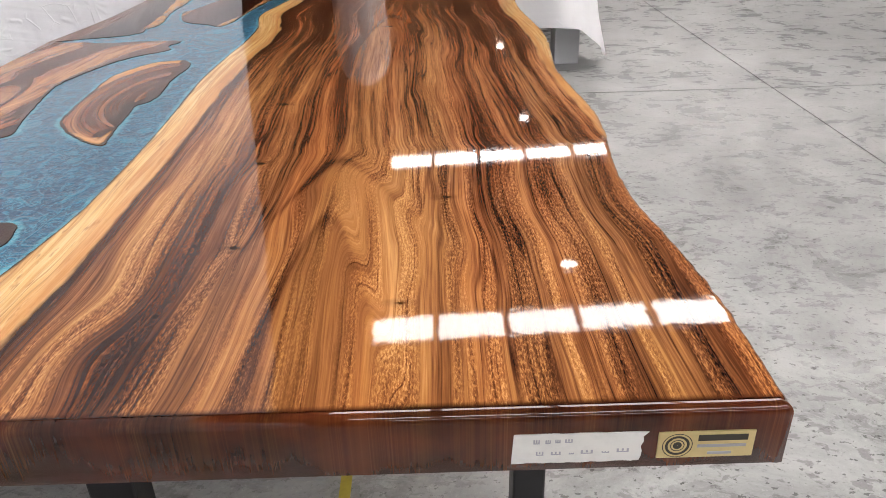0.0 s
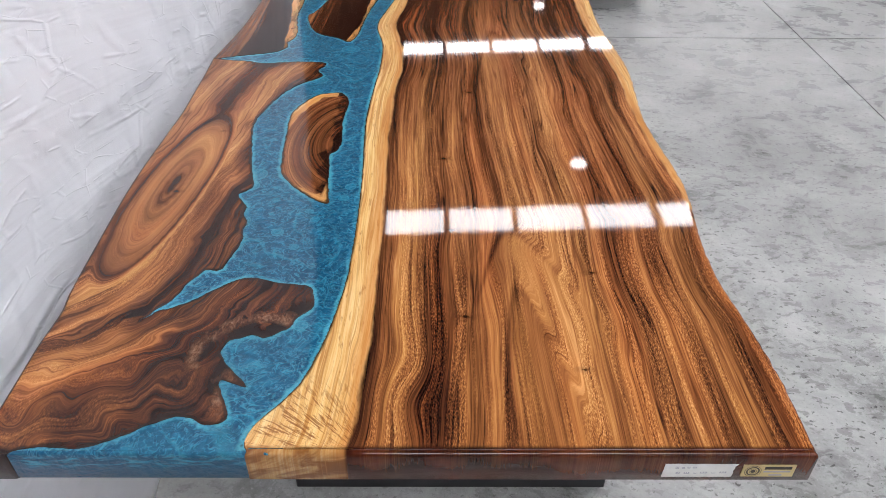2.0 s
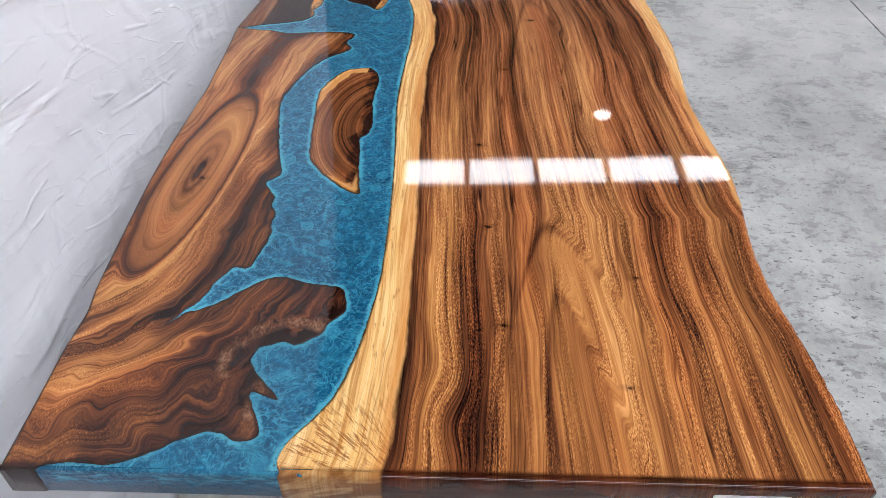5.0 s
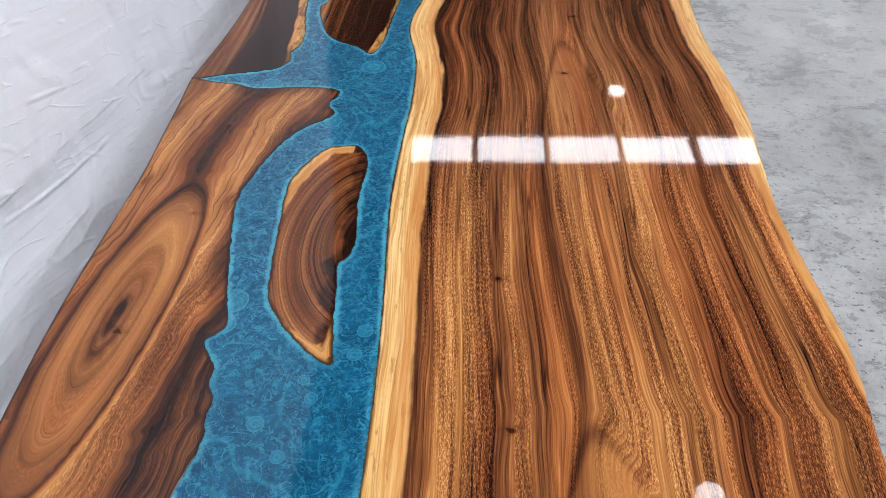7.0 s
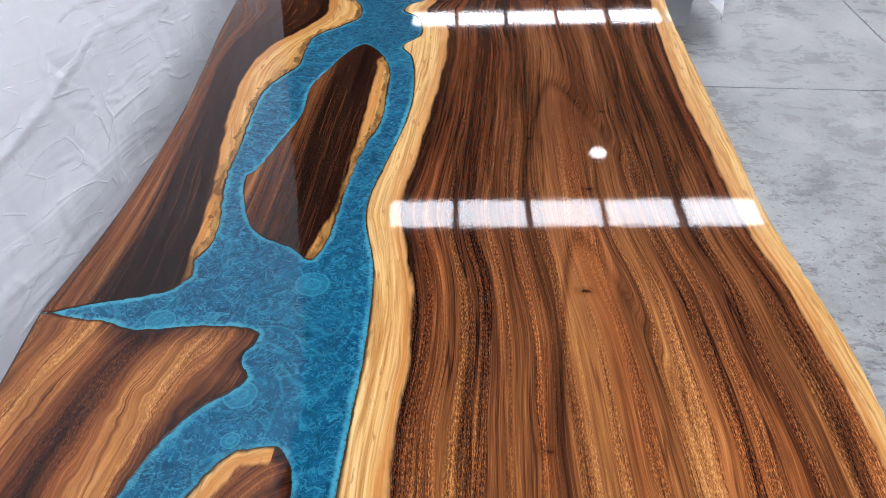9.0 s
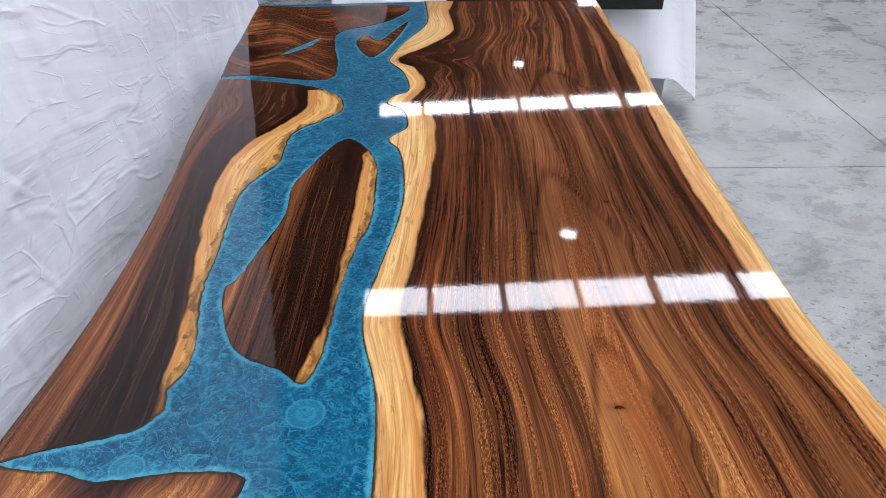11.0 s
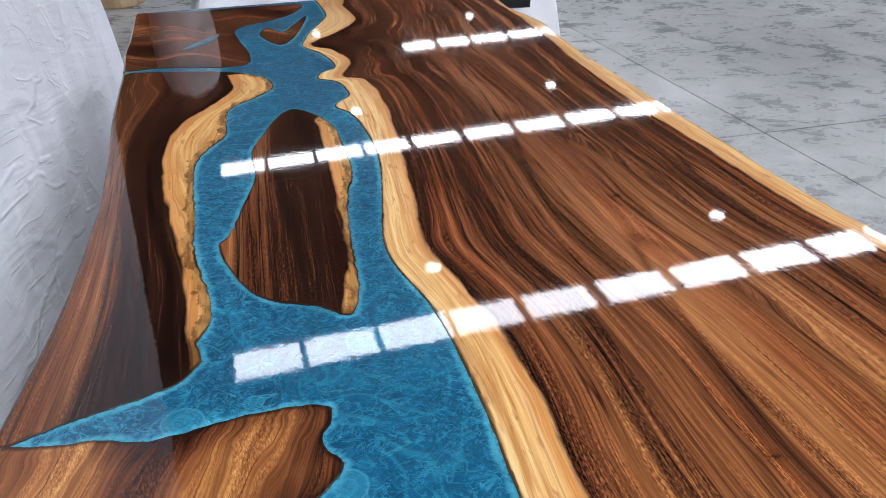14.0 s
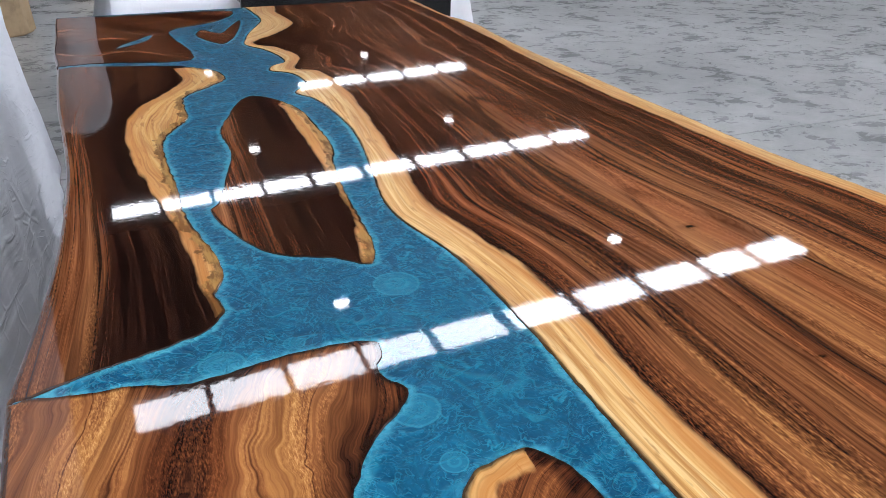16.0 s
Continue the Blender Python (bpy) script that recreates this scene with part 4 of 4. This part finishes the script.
LOZENGE = [(-0.159, 1.294), (-0.194, 1.319), (-0.230, 1.337), (-0.259, 1.365), (-0.278, 1.413), (-0.294, 1.480), (-0.278, 1.516), (-0.261, 1.585), (-0.237, 1.685), (-0.236, 1.783),
           (-0.212, 1.862), (-0.179, 1.946), (-0.147, 1.976), (-0.110, 1.926), (-0.092, 1.863), (-0.090, 1.769), (-0.094, 1.665), (-0.115, 1.579), (-0.128, 1.493), (-0.136, 1.406), (-0.142, 1.348)]
lozenge_heart = lane([(-0.168, 1.289), (-0.163, 1.323), (-0.146, 1.401), (-0.133, 1.512), (-0.129, 1.579), (-0.122, 1.712), (-0.117, 1.861), (-0.117, 1.907), (-0.091, 1.982)])


def lozenge_fields(x, y, edge):
    return dict(g=np.clip((x + 0.30) * 3.0 + 0.05 - (y - 1.5) * 0.16, 0, 1), lift=0.12 * np.clip((-0.215 - x + (y - 1.5) * 0.10) / 0.04, 0, 1), a=y, sap=x - lozenge_heart(y), edge=edge, dusk=0.42 * np.clip((x + 0.225 - (y - 1.5) * 0.06) / 0.03, 0, 1))


line = ragged(glide(LOZENGE, 0.004, True), 0.0024, 80, 7.0)
outlines.append(line)
slab("island", line, np.full(len(line), 0.0008), wood_dark, lozenge_fields, table, "dark wood island edged with pale sapwood")

HEARTLET = [(-0.132, 2.450), (-0.164, 2.524), (-0.170, 2.580), (-0.147, 2.629), (-0.112, 2.578), (-0.069, 2.672), (-0.035, 2.744), (-0.061, 2.615), (-0.099, 2.493)]
line = ragged(glide(HEARTLET, 0.004, True), 0.002, 80, 8.0)
outlines.append(line)
slab("island", line, np.full(len(line), 0.0008), wood_rust, far_fields, table, "small forked red-brown wood island")


def resin():
    """One poured body that fills every gap between the wood."""
    rows = np.linspace(0.0012, LONG - 0.0012, 780)
    us = np.linspace(0, 1, 140)
    left, right = outer(rows) + 0.0025, bank(rows) + 0.03
    outline = np.concatenate([np.column_stack([np.linspace(left[0], right[0], 60)[1:-1], np.full(58, rows[0])]), np.column_stack([right, rows]),
                              np.column_stack([np.linspace(right[-1], left[-1], 60)[1:-1], np.full(58, rows[-1])]), np.column_stack([left, rows])[::-1]])
    outline = out_of_square(outline)
    radius = np.full(len(outline), 0.004)
    radius[58:838] = 0.0005
    top = TOP - 0.0012
    side, faces = walls(outline, radius, top, BOTTOM + 0.001)
    rim = inset(outline, radius)
    grid = rim[-780:][::-1][:, None] * (1 - us)[None, :, None] + rim[58:838][:, None] * us[None, :, None]
    ends = np.clip(rows, 0.0052, LONG - 0.0052)[:, None]
    grid[:, :, 1] = np.broadcast_to(ends, grid.shape[:2])
    grid = out_of_square(grid)
    cap = grid.reshape(-1, 2)
    shift, m = len(side), len(us)
    verts = np.concatenate([side, np.column_stack([cap, np.full(len(cap), top)])])
    for r in range(779):
        for c in range(m - 1):
            a = shift + r * m + c
            faces.append((a, a + 1, a + m + 1, a + m))
    shore = np.concatenate(outlines)[::2]
    shore = shore[shore[:, 0] < 0.03]
    depth = np.full(len(verts), 0.05)
    depth[shift:] = np.minimum(far_from(cap, shore), 0.05)
    ob = raw("resin", verts, faces, resin_blue, table, "swirling pearly blue epoxy resin", bank=depth)
    soften(ob.data, shift)


resin()
# a pool of resin in a hollow of the far side slab
pool = glide([(-0.354, 2.461), (-0.318, 2.492), (-0.283, 2.538), (-0.268, 2.600), (-0.305, 2.545), (-0.338, 2.499)], 0.004, True)
slab("resin_pool", pool, np.full(len(pool), 0.0005), resin_blue, lambda x, y, edge: dict(bank=edge), table, "small blue resin pool", 0.006, TOP + 0.0006, TOP - 0.004)


# ---- steel legs under the table ----
def leg_frame(y):
    frame_ob = part("leg_frame", box(-0.257, 0.463, y, y + 0.05, 0.0, 0.05, 0.004), black_steel, table, "black powder-coated steel leg frame")
    for x0, x1 in ((-0.257, -0.183), (0.412, 0.463)):
        part("upright", box(x0, x1, y, y + 0.06, 0.05, 0.66, 0.004), black_steel, frame_ob)
    part("top_plate", box(-0.28, 0.47, y - 0.02, y + 0.10, 0.66, BOTTOM + 0.0005, 0.003), black_steel, frame_ob)


leg_frame(0.48)
leg_frame(2.45)
tagged(part("floor_tape", box(0.100, 0.122, 0.56, 0.74, 0.0003, 0.0018), plain("yellow_tape", (0.42, 0.33, 0.04), 0.5, wear=0.5)), "yellow marking tape stuck on the concrete floor", "floor tape")

# ---- tape and maker's plate on the near end ----
rng = random.Random(5)
top = [(0.351 + 0.088 * k / 16 + (0.0008 if k == 16 else 0) * 2, 0.7425 + rng.uniform(-0.0003, 0.0003)) for k in range(17)]
low = [(0.3495 + 0.086 * k / 16, 0.7175 + rng.uniform(-0.0004, 0.0004)) for k in range(17)]
right_tear = [(0.4365 + rng.uniform(-0.0012, 0.0012), 0.7175 + 0.025 * k / 6) for k in range(1, 6)]
ring = low + right_tear + top[::-1]
verts = [(x, -0.0067, z) for x, z in ring] + [(x, -0.0055, z) for x, z in ring]
m = len(ring)
tape = raw("tape_label", verts, [tuple(range(m))] + [(i, (i + 1) % m, m + (i + 1) % m, m + i) for i in range(m)], tape_paper, table, "torn white masking tape with faded handwriting")


def stroke(parent, x0, z0, x1, z1, y, material, name="ink_mark"):
    part(name, box(min(x0, x1), max(x0, x1), y - 0.0002, y + 0.0001, min(z0, z1), max(z0, z1)), material, parent)


for x, z, w, h in ((0.364, 0.7345, 0.005, 0.0035), (0.372, 0.7345, 0.004, 0.003), (0.3785, 0.7350, 0.004, 0.0028), (0.385, 0.7350, 0.006, 0.0028), (0.366, 0.7245, 0.006, 0.003),
                   (0.376, 0.7245, 0.008, 0.0028), (0.388, 0.7248, 0.004, 0.0012), (0.396, 0.7250, 0.010, 0.003), (0.410, 0.7252, 0.006, 0.0012), (0.420, 0.7255, 0.010, 0.003)):
    for k in range(3):
        stroke(tape, x + w * k / 3, z + (k % 2) * h * 0.4, x + w * k / 3 + w * 0.10 + 0.0004, z + h, -0.0068, ink_grey)
    stroke(tape, x, z, x + w * 0.8, z + 0.0006, -0.0068, ink_grey)
plate = part("maker_plate", box(0.4470, 0.5115, -0.0072, -0.0055, 0.7190, 0.7412, 0.0004), brass_plate, table, "gold maker's plate with a round emblem and printed bars")


def emblem_ring(r0, r1):
    cx, cz, count = 0.4600, 0.7301, 40
    verts = [(cx + r * math.cos(2 * math.pi * k / count), -0.0075, cz + r * math.sin(2 * math.pi * k / count)) for r in (r0, r1) for k in range(count)]
    faces = [(k, (k + 1) % count, count + (k + 1) % count, count + k) for k in range(count)]
    raw("emblem_ring", verts, faces, ink_black, plate)


for r0, r1 in ((0.0096, 0.0102), (0.0064, 0.0082), (0.0042, 0.0048), (0.0002, 0.0030)):
    emblem_ring(r0, r1)
stroke(plate, 0.4735, 0.7336, 0.5065, 0.7386, -0.0074, ink_black, "printed_bar")
stroke(plate, 0.4735, 0.7280, 0.5060, 0.7304, -0.0074, ink_grey, "printed_bar")
stroke(plate, 0.4810, 0.7218, 0.4970, 0.7240, -0.0074, ink_grey, "printed_bar")


# ---- white curtain beside the table ----
def curtain():
    ny, nz = 420, 150
    ys, zs = np.linspace(-5.0, 3.95, ny), np.linspace(0.0, 3.6, nz)
    verts = []
    for z in zs:
        for y in ys:
            hang = 0.006 * math.sin(y * 6 + 0.6 * math.sin(z * 2)) + 0.003 * math.sin(y * 23 + z * 1.3)
            crease = 0.012 * noise.noise((y * 2.2 + z * 1.1, z * 1.6 - y * 0.4, 3.0)) + 0.005 * noise.noise((y * 7 + z * 5, z * 4 - y * 2, 9.0))
            flare = 0.03 * max(0.0, 1 - z / 0.75) - 0.075 * max(0.0, (y - 3.2) / 0.75) * min(1.0, z / 0.7)
            hem = 0.02 * math.sin(z * 3) if y > 3.9 else 0.0
            near = min(1.0, max(0.0, (1.15 - z) / 0.4)) * min(1.0, max(0.0, (3.5 - y) / 0.4))
            verts.append((-0.655 + (0.045 - 0.03 * min(1.0, max(0.0, (y - 1.7) / 0.8))) * near * near * (3 - 2 * near) - 0.05 * max(0.0, z - 0.75) + hang + crease + flare, y + hem + 0.02 * math.sin(z * 1.7) * (y > 3.8), z))
    faces = [(r * ny + c, r * ny + c + 1, (r + 1) * ny + c + 1, (r + 1) * ny + c) for r in range(nz - 1) for c in range(ny - 1)]
    ob = raw("curtain", verts, faces, sheet_white, smooth=True)
    ob.modifiers.new("thickness", "SOLIDIFY").thickness = 0.002
    tagged(ob, "tall creased white cloth curtain hanging beside the table", "curtain")
    rail = part("curtain_rail", drum(0, 0, -4.5, 4.5, 0.02, 0.02, 16), black_steel)
    rail.matrix_world = pose(-0.80, -0.52, 3.62, 90, 0, 0)
    tagged(rail, "dark steel rail carrying the white curtain", "rail", kind="structure")


curtain()


# ---- covered furniture past the far end ----
def cloth_block(x0, x1, y0, y1, z, drop, seed):
    """A cloth laid over a block: flat on top, hanging with folds and an uneven hem."""
    count, rings = 220, 26
    cx, cy = (x0 + x1) / 2, (y0 + y1) / 2
    verts, faces = [], []
    for r in range(rings + 1):
        for k in range(count):
            a = 2 * math.pi * k / count
            ex, ey = math.cos(a), math.sin(a)
            s = 1 / max(abs(ex), abs(ey))
            px, py = cx + ex * s * (x1 - x0) / 2, cy + ey * s * (y1 - y0) / 2
            down = max(0, r - 6) / (rings - 6)
            grow = min(1, r / 6)
            corner = max(0.0, 1 - abs(abs(ex) - abs(ey) - 0.18) * 2.6)
            corner = corner * corner * (3 - 2 * corner)
            long = drop * (1.0 + 0.10 * noise.noise((px * 2.3, py * 2.3, seed))) + 0.22 * corner
            flute = 0.035 * down * math.sin(k * 0.55 + 2 * noise.noise((px * 3, py * 3, seed + 4)))
            verts.append((cx + (px - cx) * (grow + flute + (0.13 + 0.03 * corner) * down), cy + (py - cy) * (grow + flute + 0.10 * down), z - down * long + 0.006 * noise.noise((px * 9, py * 9, r * 0.4))))
    for r in range(rings):
        for k in range(count):
            j = (k + 1) % count
            faces.append((r * count + k, r * count + j, (r + 1) * count + j, (r + 1) * count + k))
    return verts, faces


stand = holder("covered_table", 0.5, 4.4, 0.0, "table standing on white board legs past the far end", "table")
part("tabletop", box(-0.28, 1.11, 3.80, 5.6, 0.60, 0.66, 0.006), raw_timber, stand)
for x, y in ((1.0, 3.88), (1.0, 5.3), (-0.2, 3.9), (-0.2, 5.3)):
    part("leg", box(x, x + 0.14, y, y + 0.16, 0.0, 0.60, 0.004), panel_grey, stand)
verts, faces = cloth_block(-0.33, 1.15, 3.76, 5.64, 0.668, 0.40, 2.0)
tagged(raw("dust_cover", verts, faces, plastic_white, smooth=True), "white wrapping sheet draped over the covered table", "sheet")
black_top = tagged(part("black_tabletop", box(0.11, 0.97, 3.60, 3.96, 0.674, 0.735, 0.003), black_gloss), "glossy black tabletop with a deep lip lying on the draped table", "tabletop")
part("lip", box(0.11, 0.97, 3.578, 3.598, 0.556, 0.735, 0.003), black_gloss, black_top)

def wrapped_stack(x, y, r, h):
    """A tall bundle in white film: bulging, tapering to a rounded ragged top."""
    count, rings = 48, 40
    verts, faces = [], []
    for k in range(rings + 1):
        u = k / rings
        close = math.sqrt(max(0.0, 1 - max(0.0, (u - 0.86) / 0.14) ** 2))
        for i in range(count):
            a = 2 * math.pi * i / count
            bulge = 1 + 0.16 * noise.noise((math.cos(a) * 1.3, math.sin(a) * 1.3, u * 5)) + 0.05 * noise.noise((math.cos(a) * 5, math.sin(a) * 5, u * 16))
            verts.append((x + r * bulge * (0.10 + 0.90 * close) * math.cos(a), y + r * bulge * (0.10 + 0.90 * close) * math.sin(a), h * u + 0.05 * u * noise.noise((a * 2, u, 4.0))))
    for k in range(rings):
        for i in range(count):
            j = (i + 1) % count
            faces.append((k * count + i, k * count + j, (k + 1) * count + j, (k + 1) * count + i))
    faces.append(tuple(rings * count + i for i in range(count)))
    return verts, faces


verts, faces = wrapped_stack(-0.92, 12.8, 0.46, 4.05)
tagged(raw("wrapped_stack", verts, faces, panel_grey, smooth=True), "tall white wrapped stack standing far down the hall", "wrapped stack")

# ---- workshop clutter beyond the curtain ----
def log_piece(x, y, r, h, material, label, seed):
    bm = bmesh.new()
    bmesh.ops.create_cone(bm, cap_ends=True, segments=28, radius1=r, radius2=r * 0.9, depth=h, matrix=Matrix.Translation((x, y, h / 2)))
    for v in bm.verts:
        k = 1 + 0.18 * noise.noise(((v.co.x - x) * 9, (v.co.y - y) * 9, seed))
        v.co.x, v.co.y = x + (v.co.x - x) * k, y + (v.co.y - y) * k
    bmesh.ops.bevel(bm, geom=[e for e in bm.edges if e.is_boundary or len(e.link_faces) == 2 and abs(e.verts[0].co.z - e.verts[1].co.z) < 1e-4], offset=0.015, segments=2, affect="EDGES")
    return tagged(part("log_slice", bm, material), label, "log slice")


log_piece(-0.80, 9.2, 0.24, 0.22, dark_timber, "dark brown log slice lying on the concrete floor", 1.0)
log_piece(-1.05, 7.1, 0.20, 0.45, raw_timber, "pale raw timber stump standing on the floor", 2.0)
log_piece(-1.35, 8.9, 0.26, 0.65, raw_timber, "tall pale timber stump on the concrete floor", 3.0)
tagged(part("raw_slab", box(-0.62, 0.0, 8.6, 8.75, 0.0, 0.42, 0.03), raw_timber), "pale raw timber slab lying on its edge", "timber slab")
tagged(part("blue_tub", drum(-1.27, 7.3, 0.0, 0.40, 0.14, 0.17), blue_bucket), "blue plastic tub on the concrete floor", "tub")
